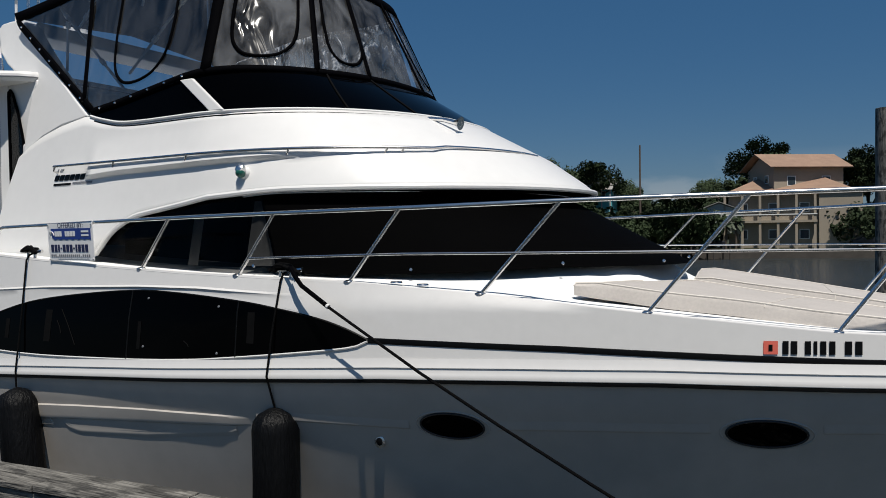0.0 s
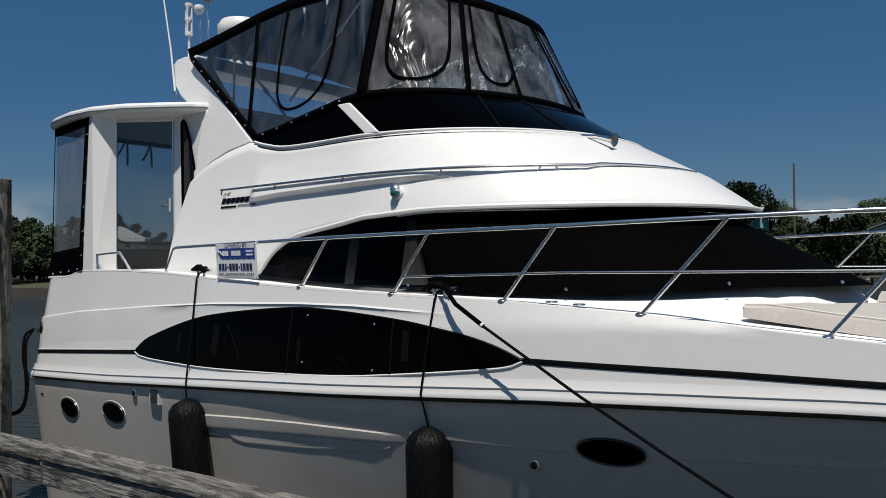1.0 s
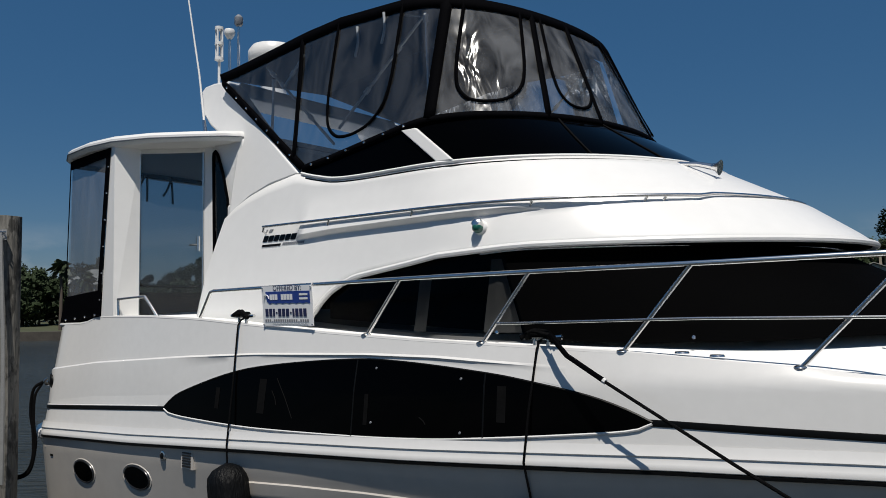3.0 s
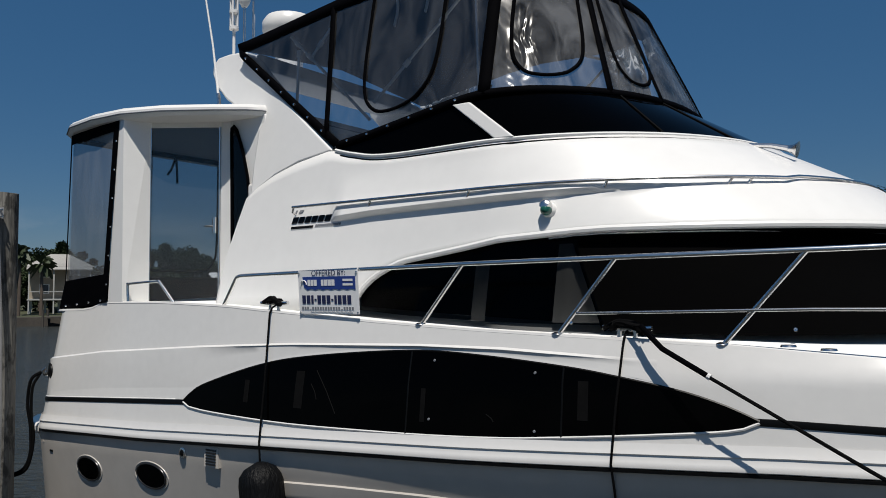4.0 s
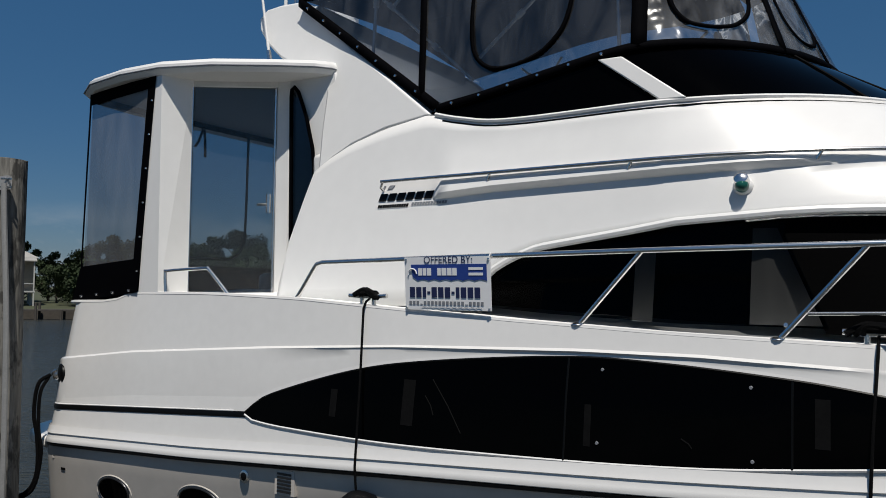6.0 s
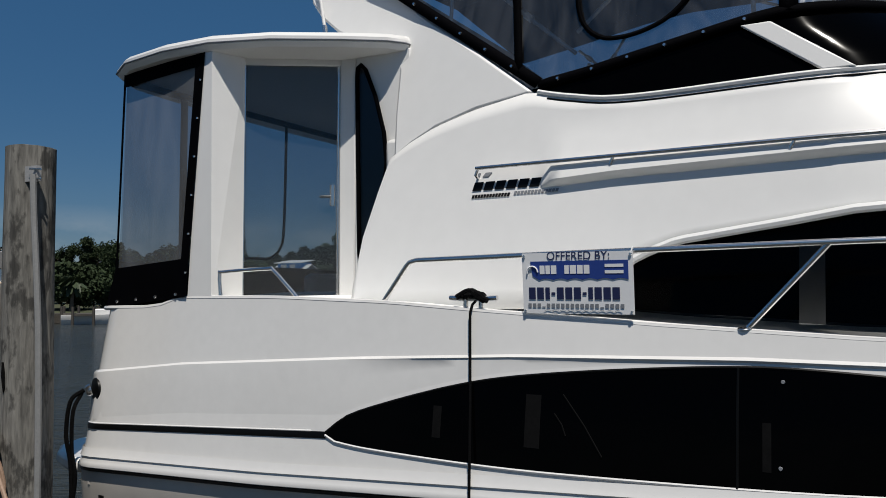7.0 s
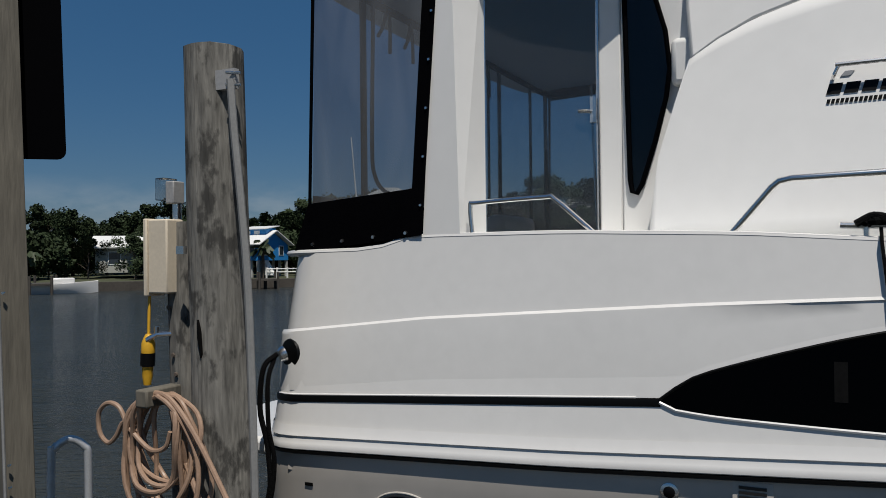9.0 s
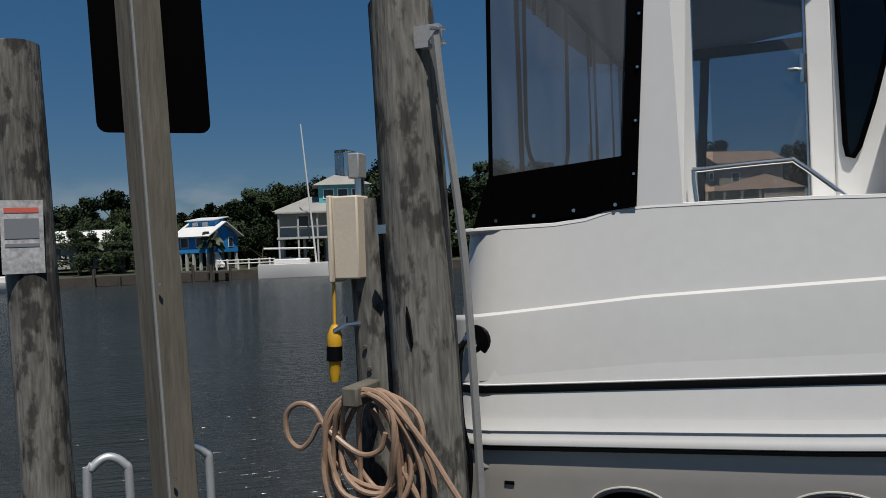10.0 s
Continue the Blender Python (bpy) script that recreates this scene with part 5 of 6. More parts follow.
part("pipe", tubes([(-0.2, -0.5, 1.92), (-0.2, -0.5, 2.03)], 0.025, 10), CHROME, lampb)
part("case", boxes(-0.235, -0.175, -0.55, -0.47, 2.02, 2.14), GREYP, lampb, bevel=0.006)
part("cover", boxes(-0.3, -0.235, -0.56, -0.46, 2.04, 2.16), DOORGL, lampb, bevel=0.006)
tap = thing("tap", (-0.22, -0.57, 1.3), "chrome hose tap with a yellow plug below it", "tap")
bm = tubes([(-0.17, -0.5, 1.33), (-0.25, -0.6, 1.33), (-0.3, -0.62, 1.3)], 0.014, 8)
tube(bm, [(-0.25, -0.6, 1.33), (-0.25, -0.6, 1.37)], 0.012, 8)
part("spout", bm, CHROME, tap)
plug = part("plug", lathe([(0.02, 0), (0.028, 0.05), (0.03, 0.12), (0.036, 0.13), (0.036, 0.22), (0.025, 0.25), (0.015, 0.27)], (-0.32, -0.6, 1.06), (0.04, 0, 1), 14), YELLOW, tap, "yellow shore power plug")
part("band", lathe([(0.038, 0), (0.038, 0.07)], (-0.317, -0.6, 1.16), (0.04, 0, 1), 14), PIN, plug)
part("cord", tubes([(-0.31, -0.6, 1.32), (-0.31, -0.59, 1.55)], 0.008, 6), YELLOW, tap)

# coiled hose on a hook
coil = thing("garden_hose", (-0.2, -0.66, 0.6), "coiled tan rubber hose hung on a hook", "hose")
part("hook", boxes(-0.155, -0.075, -0.835, -0.6, 0.99, 1.08), POSTW, coil, bevel=0.01)
rng = random.Random(4)
for k in range(11):
    w, h, cx = 0.19 + rng.uniform(-0.07, 0.04), 0.33 + rng.uniform(-0.13, 0.08), -0.08 + rng.uniform(-0.05, 0.06)
    dy = rng.uniform(-0.05, 0.04)
    pts = [(cx + w * math.sin(a) * (1 + 0.18 * math.sin(a * 2 + k)) - 0.06 * (1 - math.cos(a)) * (k % 3 - 1) * 0.5, -0.75 + dy + 0.02 * math.sin(3 * a + k), 1.05 - h + h * math.cos(a)) for a in [2 * math.pi * i / 14 for i in range(15)]]
    part("loop", tubes(smooth_line(pts, 3), 0.0125, 8), HOSE, coil)
part("tail", tubes(smooth_line([(-0.2, -0.77, 0.86), (-0.3, -0.77, 0.9), (-0.36, -0.77, 0.82), (-0.42, -0.77, 0.78), (-0.48, -0.77, 0.83), (-0.485, -0.77, 0.93), (-0.42, -0.77, 0.985), (-0.34, -0.77, 0.97), (-0.29, -0.77, 0.9), (-0.24, -0.78, 0.86), (-0.1, -0.79, 0.78), (0.0, -0.79, 0.8), (0.035, -0.79, 0.88)], 5), 0.0125, 8), HOSE, coil)
part("tail", tubes(smooth_line([(-0.12, -0.78, 1.06), (0.0, -0.78, 1.05), (0.12, -0.78, 0.95), (0.24, -0.78, 0.8), (0.36, -0.78, 0.62), (0.55, -0.8, 0.38), (0.8, -0.85, 0.34)], 5), 0.014, 8), HOSE, coil)
# shore cord from the inlet
cord = lone("shore_cord", tubes(smooth_line([(0.16, -0.12, 1.19), (0.13, -0.2, 1.12), (0.12, -0.22, 0.9), (0.16, -0.21, 0.7), (0.18, -0.22, 0.45), (0.1, -0.26, 0.3), (-0.1, -0.33, 0.26), (-0.3, -0.4, 0.3)], 6), 0.015, 8), ROPE, "black shore power cord hanging from the stern inlet", "cable")
part("second_strand", tubes(smooth_line([(0.15, -0.13, 1.17), (0.16, -0.2, 1.05), (0.17, -0.21, 0.8), (0.2, -0.2, 0.6), (0.17, -0.23, 0.35), (0.05, -0.28, 0.26), (-0.15, -0.35, 0.25)], 6), 0.013, 8), ROPE, cord)
lone("dock_rope", tubes(smooth_line([(-0.1, -0.65, 0.95), (0.05, -0.72, 0.75), (0.35, -0.8, 0.42), (0.9, -0.95, 0.36), (1.3, -1.0, 0.34)], 6), 0.014, 8), HOSE, "tan rope running from the piling to the dock", "rope")

# sign post seen from behind
sp_ = thing("sign_post", (-1.14, -0.78, -0.9), "square timber post with a dark sign panel, seen from behind", "sign post")
C0 = Vector((-1.06, -0.78, -1.2))
part("post", slab([C0 + 0.112 * Vector((math.cos(radians(a)), math.sin(radians(a)), 0)) for a in (-62, 28, 118, 208)], (-0.23, 0.0, 4.9)), POSTW, sp_, bevel=0.006)
# pale tube paints the light caught by the post's front corner
part("worn_corner", tubes([C0 + 0.109 * Vector((math.cos(radians(-62)), math.sin(radians(-62)), 0)) + Vector((-0.23, 0, 4.9)) * f for f in (0.05, 0.3, 0.6, 0.98)], 0.009, 6), PVC, sp_, "pale strip painted as light on the post corner")
ua, ub = Vector((0.75, 0.66, 0)).normalized(), Vector((-0.045, 0.0, 1)).normalized()
pc = Vector((-1.275, -0.695, 2.86))
pl = []
for cx, cz, a0 in ((1, 1, 0), (-1, 1, 90), (-1, -1, 180), (1, -1, 270)):
    for k in range(5):
        a = radians(a0 + 22.5 * k)
        pl.append(pc + ua * (cx * 0.222 + 0.05 * math.cos(a)) + ub * (cz * 0.5 + 0.05 * math.sin(a)))
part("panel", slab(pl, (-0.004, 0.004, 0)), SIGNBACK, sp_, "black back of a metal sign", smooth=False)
for z in (0.5, 0.62, 1.55):
    part("bolt", lathe([(0.01, 0), (0.008, 0.012)], (-1.03 - 0.047 * z, -0.87, z), (0.5, -0.8, 0), 8), CHROME, sp_)
p3 = pile("piling", -2.6, -0.3, 3.03, 0.15, (-0.05, 0.0), "weathered grey timber piling with a paper notice")
fw = Vector((0.76, -0.65, 0))
fs = Vector((0.65, 0.76, 0))
nc = Vector((-2.62, -0.3, 1.83)) + fw * 0.155
nt_ = part("notice", slab([nc + fs * a + Vector((0, 0, b)) for a, b in ((-0.15, -0.22), (0.08, -0.22), (0.08, 0.22), (-0.15, 0.22))], fw * 0.004), PAPER, p3, "sun-bleached paper notice in a plastic sleeve", smooth=False)
for b, h, m in ((0.16, 0.015, RED), (0.05, 0.06, INKGREY), (-0.05, 0.01, INKGREY)):
    part("print_bar", slab([nc + fw * 0.005 + fs * a + Vector((0, 0, b + c)) for a, c in ((-0.13, -h), (0.055, -h), (0.055, h), (-0.13, h))], fw * 0.002), m, nt_, smooth=False)
lad = thing("dock_ladder", (-2.06, -0.3, -0.9), "aluminium dock ladder with hooped handles", "ladder")
for dx in (0.0, 0.47):
    c = Vector((-2.06, -0.3, 0)) + fs * dx
    part("handle", tubes(smooth_line([c - fs * 0.115 + Vector((0, 0, -0.9)), c - fs * 0.115 + Vector((0, 0, 0.34)), c - fs * 0.09 + Vector((0, 0, 0.45)), c + Vector((0, 0, 0.505)), c + fs * 0.09 + Vector((0, 0, 0.45)), c + fs * 0.115 + Vector((0, 0, 0.34)), c + fs * 0.115 + Vector((0, 0, -0.3))], 6), 0.027, 10), ALLOY, lad)
part("rung", tubes([Vector((-2.06, -0.3, 0.1)) + fs * 0.115, Vector((-2.06, -0.3, 0.1)) + fs * 0.355], 0.016, 8), CHROME, lad)
pile("piling", 9.28, 18.5, 5.0, 0.3, (0.0, 0.0), "tall dark timber mooring piling across the slip")

# ---- water and far shore ----
bm = bmesh.new()
strip(bm, [[(x, y, WATER) for x in (-1500, -120, 120, 1500)] for y in (-1500, -60, 160, 1500)])
lone("water", bm, WATERM, "dark rippled harbour water", "water", kind="structure")
SHORE = [(-400, -180), (-110, -20), (-85, 10), (-66, 32), (-52, 50), (-40, 62), (-25, 78), (-6, 98), (12, 104), (60, 104), (400, 90)]
back = [(x * 4 - 60, 1400 if x > -100 else 400 + (x + 400) * 3) for x, y in SHORE]
rows = [[(x, y, 0.0), (x, y, 0.25), (x - 0.5, y + 0.6, 0.3), (x - 6, y + 8, 0.5), (x - 30, y + 60, 0.8), (bx_, by_, 3.0)] for (x, y), (bx_, by_) in zip(SHORE, back)]
for r in rows:
    r[0] = (r[0][0], r[0][1], WATER - 0.5)
    r[1] = (r[1][0], r[1][1], WATER + 0.75)
    r[2] = (r[2][0], r[2][1], WATER + 0.78)
    r[3] = (r[3][0], r[3][1], WATER + 1.0)
    r[4] = (r[4][0], r[4][1], WATER + 1.6)
lone("ground", sheet(rows), GRASS, "far grassy shore with a timber edge", "ground", kind="structure", smooth=False)
edge = [Vector((x + 0.25, y - 0.3, WATER + 0.3)) for x, y in SHORE[1:-1]]
bm = bmesh.new()
strip(bm, [[p + Vector((0, 0, -1)), p + Vector((0, 0, 0.5)), p + Vector((-0.2, 0.4, 0.52))] for p in edge])
lone("bulkhead", bm, BULK, "low timber bulkhead along the far shore", "bulkhead", kind="structure", smooth=False)
GZ = WATER + 1.1


def house_thing(name, x, y, rot, w, d, h, stilts, wall_m, roof_m, roof_h, label, over=0.6, floors=1, gable=True, porch=True):
    """A house centred at x, y, its front towards local -y."""
    M = pose(x, y, GZ, 0, 0, rot)
    th = thing(name, (x, y, GZ), label, "house", "houses on the far shore")
    th.matrix_basis = M
    BASE[th] = Vector((0, 0, 0))
    z0 = stilts
    wl = part("wall", boxes(-w / 2, w / 2, -d / 2, d / 2, z0, z0 + h), wall_m, th)
    if stilts > 0.5:
        for sx in np.linspace(-w / 2 + 0.2, w / 2 - 0.2, 5):
            for sy in (-d / 2 + 0.2, d / 2 - 0.2):
                part("stilt", boxes(sx - 0.15, sx + 0.15, sy - 0.15, sy + 0.15, 0 - 0.3, z0), PORCHW, th)
        if not porch:
            stilts = 0
    if stilts > 0.5:
        part("porch_floor", boxes(-w / 2 - 0.2, w / 2 + 0.2, -d / 2 - 2.0, -d / 2, z0 - 0.2, z0), PORCHW, th)
        for sx in np.linspace(-w / 2, w / 2, 6):
            part("porch_post", boxes(sx - 0.08, sx + 0.08, -d / 2 - 1.95, -d / 2 - 1.8, -0.3, z0 + h * 0.9), PORCHW, th)
        part("porch_rail", boxes(-w / 2, w / 2, -d / 2 - 1.95, -d / 2 - 1.88, z0 + 0.9, z0 + 1.0), PORCHW, th)
        part("porch_roof", slab([(-w / 2 - 0.3, -d / 2 - 2.2, z0 + h * 0.88), (w / 2 + 0.3, -d / 2 - 2.2, z0 + h * 0.88), (w / 2 + 0.3, -d / 2, z0 + h * 1.0), (-w / 2 - 0.3, -d / 2, z0 + h * 1.0)], (0, 0, 0.12)), roof_m, th)
    zt = z0 + h
    a, b = w / 2 + over, d / 2 + over
    bm = bmesh.new()
    rdg = a - (0.0 if gable else min(a, b) * 0.9)
    v = [bm.verts.new(p) for p in ((-a, -b, zt), (a, -b, zt), (a, b, zt), (-a, b, zt), (-rdg, 0, zt + roof_h), (rdg, 0, zt + roof_h))]
    for f in ((0, 1, 5, 4), (2, 3, 4, 5)) + (() if gable else ((1, 2, 5), (3, 0, 4), (3, 2, 1, 0))):
        bm.faces.new([v[i] for i in f])
    if gable:
        for sx in (-1, 1):
            part("gable", slab([(sx * w / 2, -d / 2, zt), (sx * w / 2, d / 2, zt), (sx * w / 2, 0, zt + roof_h * d / (d + 2 * over))], (-sx * 0.1, 0, 0)), wall_m, th, smooth=False)
    part("roof", bm, roof_m, th, smooth=False, solid=0.12)
    nf = max(2, int(w / 3.4))
    for fl in range(floors):
        zz = z0 + h * (fl + 0.32) / floors
        for k in range(nf):
            cx = -w / 2 + w * (k + 0.5) / nf
            wf = part("window", boxes(cx - 0.6, cx + 0.6, -d / 2 - 0.05, -d / 2 + 0.05, zz, zz + 1.3), WHITEP, th)
            part("pane", boxes(cx - 0.5, cx + 0.5, -d / 2 - 0.07, -d / 2 - 0.055, zz + 0.1, zz + 1.2), PANE, wf)
        for k in range(2):
            cy = -d / 4 + d / 2 * k
            wf = part("window", boxes(w / 2 - 0.05, w / 2 + 0.05, cy - 0.5, cy + 0.5, zz, zz + 1.3), WHITEP, th)
            part("pane", boxes(w / 2 + 0.055, w / 2 + 0.07, cy - 0.4, cy + 0.4, zz + 0.1, zz + 1.2), PANE, wf)
    return th


villa = house_thing("house", -3.0, 114, 4, 15.0, 9, 7.0, 0.0, TAN, TERRA, 2.6, "large tan stucco house with terracotta roofs and a columned porch", floors=2, gable=False, over=1.1)
for k in range(6):
    part("column", boxes(-8.0 + 2.2 * k, -7.7 + 2.2 * k, -5.6, -5.3, -0.3, 7.0), TAN, villa)
part("balcony", boxes(-8.2, 3.4, -5.7, -4.5, 3.3, 3.6), TAN, villa)
part("balcony_rail", boxes(-8.2, 3.4, -5.7, -5.62, 4.3, 4.42), WHITEP, villa)
part("garage_wing", boxes(3.6, 8.6, -5.4, -3.0, -0.3, 7.0), TAN, villa)
upper = house_thing("house", -2.6, 115.5, 34, 9.6, 7.4, 10.6, 0.0, TAN, TERRA, 2.1, "tan stucco upper block under a terracotta gable roof", floors=3, over=0.9)
for cy in (-1.8, 1.6):
    wf = part("window", boxes(-4.85, -4.75, cy - 0.5, cy + 0.5, 8.6, 9.7), WHITEP, upper)
    part("pane", boxes(-4.87, -4.855, cy - 0.4, cy + 0.4, 8.7, 9.6), PANE, wf)
cottage = house_thing("house", -11.6, 111, -82, 9, 8, 4.2, 2.6, GREYS, SHINGLE, 1.8, "grey raised house with a white porch", floors=1)
house_thing("house", -29.5, 111, 10, 6, 8, 6.0, 3.0, TEAL, SHINGLE, 1.2, "teal house with white windows", floors=2)
house_thing("house", 16.0, 116, -6, 9, 8, 5.2, 2.6, GREYS, SHINGLE, 2.0, "grey house with a white veranda", floors=1)
cottage.matrix_basis = cottage.matrix_basis @ Matrix.Scale(0.72, 4)
blue = house_thing("house", -49.5, 60.0, 2, 4.6, 6.4, 2.0, 1.9, BLUEW, TINROOF, 1.9, "bright blue cottage with a white metal roof", floors=1, porch=False)
part("clerestory", boxes(-2.0, 2.0, -1.2, 0.9, 4.9, 6.1), BLUEW, blue)
part("upper_roof", slab([(-2.3, -1.6, 5.95), (2.3, -1.6, 5.95), (2.3, 1.4, 6.4), (-2.3, 1.4, 6.4)], (0, 0, 0.1)), TINROOF, blue, smooth=False)
for k in range(2):
    part("window", boxes(-1.4 + 1.5 * k, -0.5 + 1.5 * k, -1.25, -1.18, 5.3, 5.8), WHITEP, blue)
part("stair", slab([(2.6, -2.4, 0.0), (3.8, -2.4, 0.0), (2.6, -2.4, 1.9)], (0, 0.9, 0)), WHITEP, blue, smooth=False)
blue.matrix_basis = blue.matrix_basis @ Matrix.Scale(0.76, 4)
raised = house_thing("house", -40.0, 66.5, 32, 9.0, 6.5, 2.5, 2.6, GREYS, SHINGLE, 1.5, "grey-green raised house with teal window walls", floors=1, gable=False)
part("upper_wall", boxes(-0.6, 4.0, -1.9, 1.9, 5.4, 7.7), TEAL, raised)
for k in range(3):
    wf = part("window", boxes(-0.2 + 1.4 * k, 0.9 + 1.4 * k, -1.97, -1.88, 6.3, 7.3), WHITEP, raised)
    part("pane", boxes(-0.1 + 1.4 * k, 0.8 + 1.4 * k, -1.99, -1.975, 6.4, 7.2), PANE, wf)
bm = bmesh.new()
vs = [bm.verts.new(p) for p in ((-1.2, -2.5, 7.65), (4.6, -2.5, 7.65), (4.6, 2.5, 7.65), (-1.2, 2.5, 7.65), (1.0, 0, 8.8), (2.4, 0, 8.8))]
for f in ((0, 1, 5, 4), (1, 2, 5), (2, 3, 4, 5), (3, 0, 4), (3, 2, 1, 0)):
    bm.faces.new([vs[k] for k in f])
part("upper_roof", bm, SHINGLE, raised, smooth=False)
house_thing("house", -60.5, 54.5, 40, 7, 5, 2.4, 0.4, GREYS, TINROOF, 1.2, "low shaded cottage with a pale roof", floors=1)
far_home = house_thing("house", -73.5, 40.5, 62, 7.5, 6, 4.4, 1.8, TAN, SHINGLE, 1.8, "beige house with balconies under a grey roof", floors=2, gable=False)

far_home.matrix_basis = far_home.matrix_basis @ Matrix.Scale(0.74, 4)


# trees: a tapered trunk with limbs and many small leaf clumps
def tree_mesh(seed, h, spread, count, size):
    r = random.Random(seed)
    bmt = tubes([(0, 0, -0.5), (0.1, 0, h * 0.25), (0.0, 0.1, h * 0.5), (0.1, 0, h * 0.8)], h * 0.028, 7, h * 0.006)
    tips = []
    for k in range(13):
        a, zz = r.uniform(0, 6.28), h * r.uniform(0.06, 0.7)
        e = Vector((math.cos(a) * spread * r.uniform(0.5, 0.95), math.sin(a) * spread * r.uniform(0.5, 0.95), zz + h * r.uniform(0.1, 0.28)))
        tube(bmt, [(0, 0, zz), e * 0.5 + Vector((0, 0, zz * 0.5 + h * 0.03)), e], h * 0.012, 5, h * 0.003)
        tips.append((e, r.uniform(0.14, 0.36) * spread))
    tips += [(Vector((r.uniform(-0.4, 0.4) * spread, r.uniform(-0.4, 0.4) * spread, h * r.uniform(0.62, 1.0))), r.uniform(0.1, 0.32) * spread) for _ in range(13)]
    verts, faces = [], []
    for k in range(count):
        c, rad = r.choice(tips)
        d = Vector((r.gauss(0, 1), r.gauss(0, 1), r.gauss(0, 0.7))).normalized() * rad * r.uniform(0.45, 1.05)
        p, s = c + d, size * r.uniform(0.5, 1.2)
        u = Vector((r.gauss(0, 1), r.gauss(0, 1), r.gauss(0, 1))).normalized()
        v = u.orthogonal().normalized()
        i = len(verts)
        verts += [p - u * s, p + v * s * 0.7, p + u * s, p - v * s * 0.7 + u * s * 0.2]
        faces.append((i, i + 1, i + 2, i + 3))
    me = bpy.data.meshes.new("crown")
    me.from_pydata([tuple(v) for v in verts], [], faces)
    me.materials.append(LEAF)
    return bmt, me


TREES = []
for s, (h, sp2, n) in enumerate(((11.0, 4.2, 10000), (9.0, 3.8, 9000), (13.0, 4.4, 11000), (7.0, 3.4, 7000), (4.6, 3.9, 3600))):
    th = thing("tree", (0, 0, -60), "dense dark green live oak on the far shore", "tree", "trees on the far shore")
    BASE[th] = Vector((0, 0, 0))
    bmt, me = tree_mesh(s + 3, h, sp2, n, 0.19 if s < 4 else 0.26)
    part("trunk", bmt, BARK, th)
    cr = new("crown", me)
    cr.parent = th
    TREES.append(th)


def plant(k, x, y, s=1.0):
    copy_thing(TREES[k], pose(x, y, GZ - 0.3, 0, 0, rt.uniform(0, 360)) @ Matrix.Scale(s, 4))


rt = random.Random(11)
# belt behind the houses, following the shore
line = [Vector((x, y, 0)) for x, y in SHORE[1:-1]]
for i in range(len(line) - 1):
    a, b = line[i], line[i + 1]
    nrm = Vector((-(b.y - a.y), b.x - a.x, 0)).normalized()
    for k in range(max(1, int((b - a).length / 1.3))):
        f = (k + rt.uniform(0, 1)) / max(1, int((b - a).length / 1.3))
        p = a.lerp(b, f) + nrm * rt.uniform(16, 34)
        plant(rt.choice((0, 1, 1, 3)), p.x, p.y, rt.uniform(0.85, 1.4) * interp(p.x, [(-75, 0.66), (-58, 0.72), (-45, 0.86), (-30, 0.86), (0, 0.9)]))
for x, y, k, s in ((-18, 121, 1, 1.0), (-14.5, 123, 0, 0.85), (-22, 120, 1, 0.95), (-26, 121, 3, 1.2), (-11, 126, 1, 1.05), (-16, 127, 0, 0.95), (-20, 126, 1, 1.0), (-8.5, 124, 2, 1.2), (6, 126, 2, 1.05), (11, 124, 0, 1.15), (-56, 60, 3, 0.7), (-61, 57, 3, 0.75), (-46, 64, 3, 0.6), (-35, 69, 1, 0.7), (-66, 46, 3, 0.62), (-57.6, 51.6, 3, 0.6), (-55, 54.4, 3, 0.6), (-61.5, 49.5, 3, 0.55), (-64, 49, 1, 0.5), (-54, 72, 1, 0.85), (-50, 75, 1, 0.95), (-46, 76, 0, 0.85), (-44, 81, 1, 1.1), (-58, 68, 1, 0.75), (-38, 82, 0, 0.95), (-33, 86, 1, 1.1), (-62, 64, 0, 0.62)):
    plant(k, x, y, s)
HOMES = [Vector((x, y, 0)) for x, y in ((-3, 114), (-11.6, 111), (-29.5, 111), (16, 116), (-49.5, 60), (-40, 66.5), (-60.5, 54.5), (-73.5, 40.5))]
for i in range(len(line) - 1):
    a, b = line[i], line[i + 1]
    nrm = Vector((-(b.y - a.y), b.x - a.x, 0)).normalized()
    for k in range(max(1, int((b - a).length / 1.2))):
        p = a.lerp(b, (k + rt.uniform(0, 1)) / max(1, int((b - a).length / 1.2))) + nrm * rt.uniform(7, 17)
        if min((p - q).length for q in HOMES) > 7.5:
            plant(4, p.x, p.y, rt.uniform(0.7, 1.15))
for th in TREES:
    for o in list(th.children) + [th]:
        bpy.data.objects.remove(o)


def palm(x, y, h):
    th = thing("palm_tree", (x, y, GZ), "shaggy fan palm on the far shore", "palm tree", "palms on the far shore")
    r = random.Random(int(x * 7 + y))
    part("trunk", tubes([(x, y, GZ - 0.4), (x + 0.1, y, GZ + h * 0.5), (x, y, GZ + h)], 0.17, 8, 0.13), BARK, th)
    bmp = bmesh.new()
    for k in range(46):
        a, e = r.uniform(0, 6.28), r.uniform(-0.9, 1.2)
        d = Vector((math.cos(a) * math.cos(e), math.sin(a) * math.cos(e), math.sin(e)))
        s = d.orthogonal().normalized() * 0.28
        o = Vector((x, y, GZ + h))
        L = r.uniform(0.9, 1.5)
        strip(bmp, [[o + d * 0.1 - s * 0.1, o + d * 0.1 + s * 0.1], [o + d * L * 0.6 - s, o + d * L * 0.6 + s], [o + d * L - s * 0.3 + Vector((0, 0, -0.35)), o + d * L + s * 0.3 + Vector((0, 0, -0.35))]])
    part("crown", bmp, PALM, th, smooth=False)


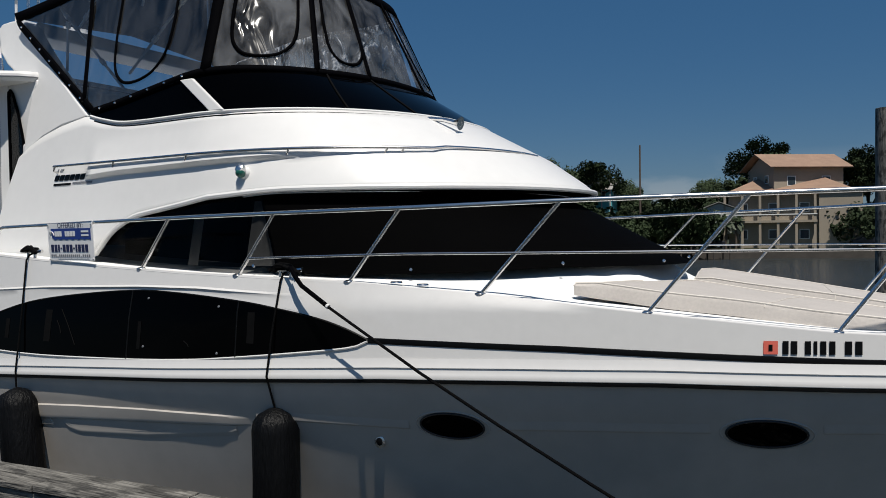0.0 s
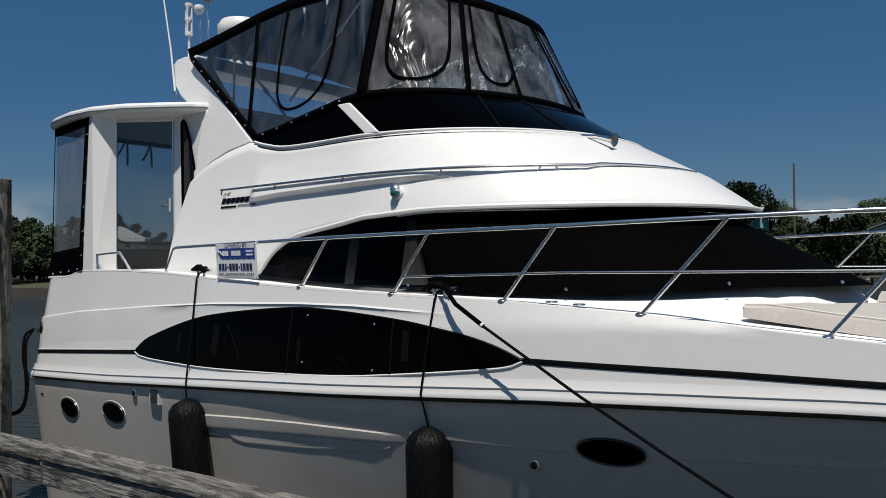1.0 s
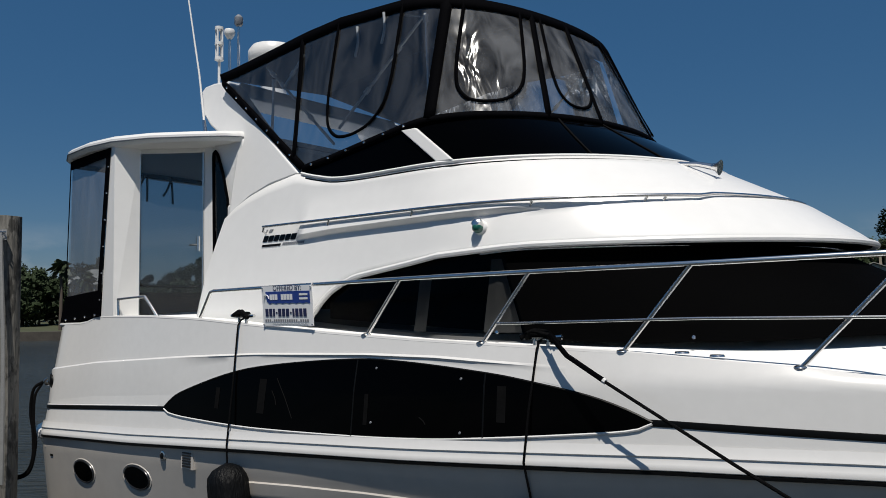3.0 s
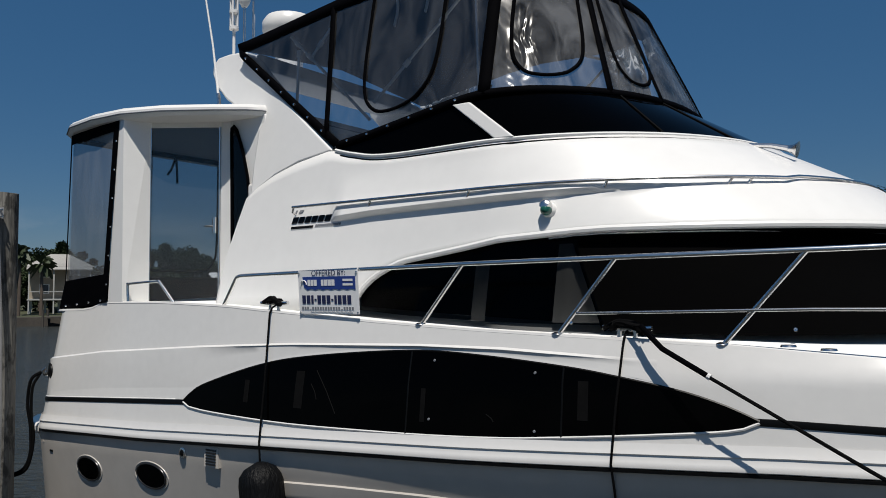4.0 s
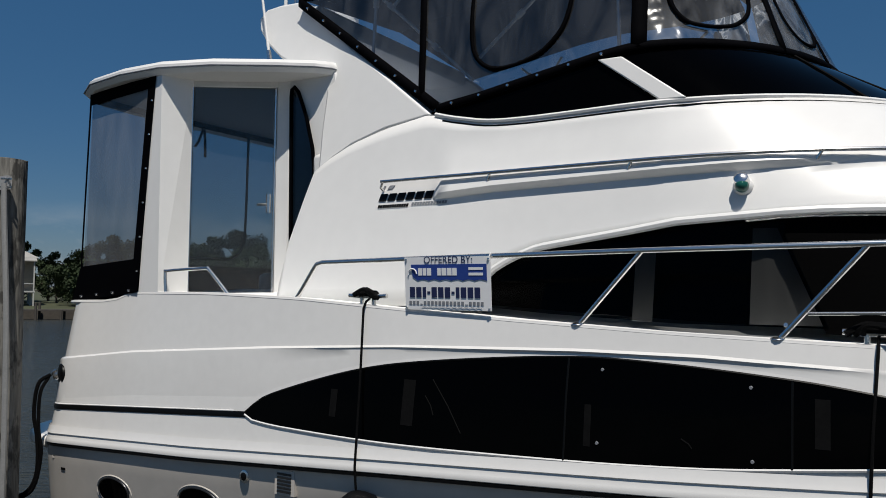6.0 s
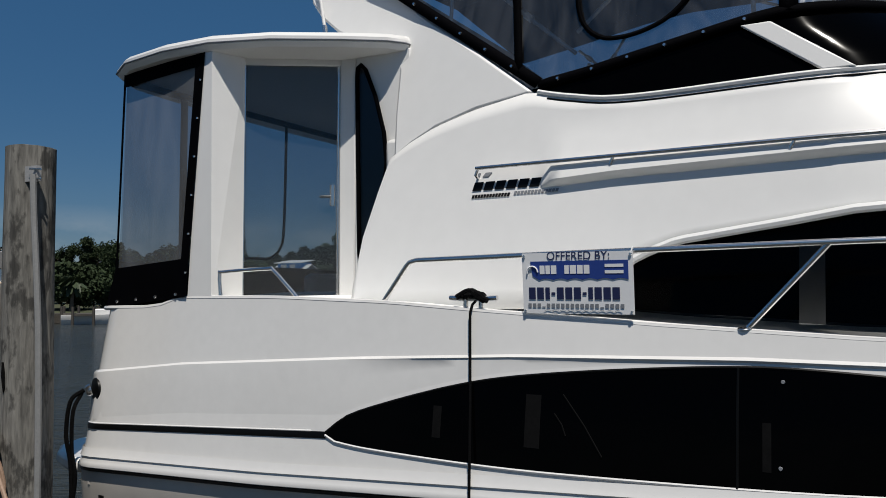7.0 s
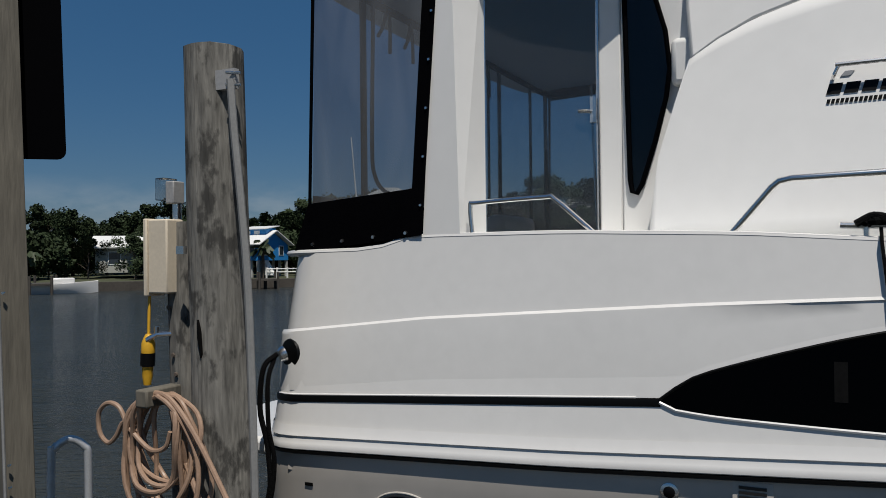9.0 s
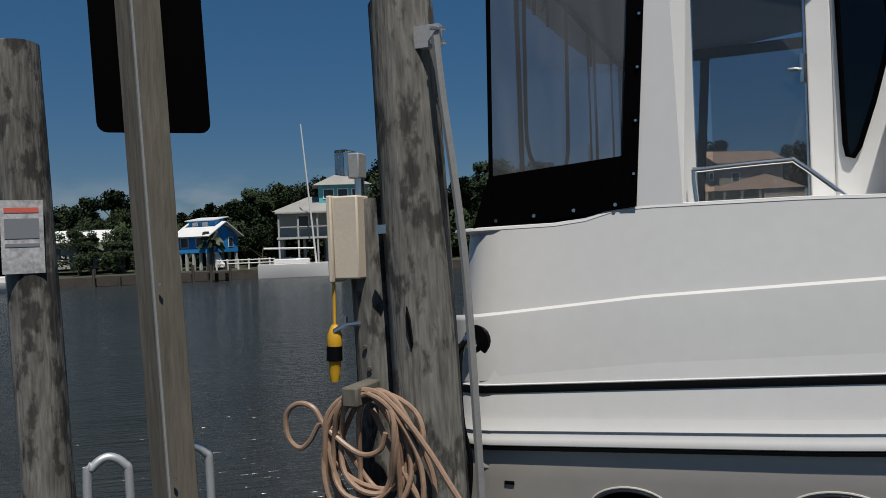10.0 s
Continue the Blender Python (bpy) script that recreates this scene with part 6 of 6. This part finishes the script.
for x, y, h in ((-68.6, 33.9, 5.6), (-67.8, 35.6, 4.6), (-47.5, 58.0, 2.6), (-57.0, 52.5, 2.6), (-63, 44, 2.4), (-10, 106, 3.0), (-9, 107.5, 3.4), (-36, 66, 3)):
    palm(x, y, h)

# utility pole, sailing boat and parked cars on the far side
lone("utility_pole", tubes([(-20.5, 103, GZ - 0.5), (-20.5, 103, GZ + 14)], 0.16, 8, 0.11), BARK, "tall bare timber utility pole", "pole")
sb = thing("sailing_boat", (-38.7, 59.4, WATER), "white sailing boat with a bare mast by the far shore", "boat")
rows = []
for i in range(13):
    f = i / 12
    hw = 1.05 * math.sin(math.pi * min(1.0, 0.25 + 0.75 * f)) ** 0.7 if f < 1 else 0.02
    c = Vector((-38.7, 59.4, WATER)) + Vector((0.86, 0.51, 0)) * (f - 0.5) * 7.5
    nn = Vector((-0.51, 0.86, 0))
    rows.append([c + nn * hw * k + Vector((0, 0, z)) for k, z in ((-0.7, -0.2), (-0.95, 0.6), (-1, 1.2), (0, 1.3), (1, 1.2), (0.95, 0.6), (0.7, -0.2))])
part("hull", sheet(rows), GEL, sb)
c = Vector((-38.7, 59.4, WATER + 1.2))
part("cabin", slab([c + Vector((-1.8, -1.6, 0)), c + Vector((1.0, 0.1, 0)), c + Vector((0.6, 0.9, 0)), c + Vector((-2.2, -0.8, 0))], (0, 0, 0.5)), GEL, sb, bevel=0.1)
part("mast", tubes([c + Vector((1.3, 0.8, 0)), c + Vector((0.4, 0.4, 12.9))], 0.1, 8, 0.06), GEL, sb)
part("boom", tubes([c + Vector((1.2, 0.8, 1.4)), c + Vector((-2.8, -1.6, 1.5))], 0.09, 8), GEL, sb)


def car(name, x, y, rot, paint, label, tall):
    M = pose(x, y, GZ, 0, 0, rot)
    th = thing(name, (x, y, GZ), label, "car", "parked cars on the far shore")
    th.matrix_basis = M
    BASE[th] = Vector((0, 0, 0))
    prof = [(-2.4, 0.45), (-2.4, 1.0), (-1.6, 1.08), (-1.0, tall), (0.6, tall), (1.2, 1.1), (2.3, 0.95), (2.4, 0.45)]
    part("body", slab([(a, -0.9, b) for a, b in prof], (0, 1.8, 0)), paint, th, bevel=0.08)
    part("side_glass", boxes(-1.0, 0.75, -0.92, -0.91, 1.12, tall - 0.12), PANE, th)
    for wx in (-1.5, 1.5):
        for wy in (-0.9, 0.7):
            wh = part("wheel", lathe([(0.36, 0), (0.36, 0.22)], (wx, wy, 0.36), (0, 1, 0), 16), TYRE, th)
            part("rim", lathe([(0.2, 0), (0.18, 0.02)], (wx, wy - 0.02, 0.36), (0, 1, 0), 12), CHROME, wh)


car("car", -12.5, 106.5, 8, CARBODY, "dark grey parked pickup truck", 1.7)
car("car", 7.2, 109, -4, CARBODY, "black parked pickup truck", 1.75)
car("car", -24.0, 106, 20, CARW, "white parked saloon car beside the shore road", 1.5)


def jetty(x, y, ang, length, label):
    """A low far-off landing stage: a deck on posts."""
    d = Vector((math.cos(radians(ang)), math.sin(radians(ang)), 0))
    n = Vector((-d.y, d.x, 0)) * 0.8
    o = Vector((x, y, WATER + 0.75))
    th = thing("jetty", (x, y, WATER), label, "jetty", "jetties along the far shore")
    part("deck", slab([o - n, o + d * length - n, o + d * length + n, o + n], (0, 0, 0.14)), BULK, th, smooth=False)
    k = 0.0
    while k <= length:
        for sgn in (-1, 1):
            q = o + d * k + n * sgn
            part("post", tubes([q + Vector((0, 0, -1.4)), q + Vector((0, 0, 0.75 if int(k) % 4 == 0 else 0.1))], 0.11, 6), BULK, th)
        k += 2.0


for x, y, ang, ln in ((-63, 33.5, 48, 9), (-51.5, 47.5, 42, 10), (-45, 55.5, -48, 4), (-57, 41.5, -42, 4), (-14, 88.5, 38, 8)):
    jetty(x, y, ang, ln, "weathered timber landing stage along the far shore")
fence = thing("fence", (-44, 60.5, GZ), "low white picket fence on the far shore", "fence")
for k in range(9):
    p = Vector((-47.0, 58.0, GZ)) + Vector((0.72, 0.69, 0)) * k
    part("picket_post", boxes(p.x - 0.06, p.x + 0.06, p.y - 0.06, p.y + 0.06, GZ - 0.4, GZ + 0.75), WHITEP, fence)
part("picket_rail", tubes([(-47.0, 58.0, GZ + 0.62), (-41.2, 63.5, GZ + 0.62)], 0.05, 6), WHITEP, fence)
part("picket_rail", tubes([(-47.0, 58.0, GZ + 0.3), (-41.2, 63.5, GZ + 0.3)], 0.05, 6), WHITEP, fence)


mb = thing("motor_boat", (-54.5, 40.8, WATER), "small white motor boat lying at the far shore", "boat")
rows = []
for i in range(11):
    f = i / 10
    hw = 1.0 * (1 - max(0.0, (f - 0.45) / 0.55) ** 2.2) + 0.02
    c = Vector((-54.5, 40.8, WATER)) + Vector((0.6, 0.8, 0)) * (f - 0.5) * 6.0
    nn = Vector((-0.8, 0.6, 0))
    rows.append([c + nn * hw * k + Vector((0, 0, z + 0.25 * f * f)) for k, z in ((-0.6, -0.2), (-0.95, 0.4), (-1, 0.75), (0, 0.8), (1, 0.75), (0.95, 0.4), (0.6, -0.2))])
part("hull", sheet(rows), GEL, mb)
c = Vector((-54.7, 40.5, WATER + 0.75))
part("cuddy", slab([c + Vector((-0.4, 0.1, 0)), c + Vector((0.4, -0.5, 0)), c + Vector((1.3, 1.0, 0)), c + Vector((0.6, 1.5, 0))], (0, 0, 0.55)), GEL, mb, bevel=0.12)
part("windscreen", slab([c + Vector((-0.3, 0.15, 0.5)), c + Vector((0.4, -0.4, 0.5)), c + Vector((0.45, -0.35, 0.95)), c + Vector((-0.2, 0.2, 0.95))], (0.02, 0.03, 0)), PANE, mb, smooth=False)
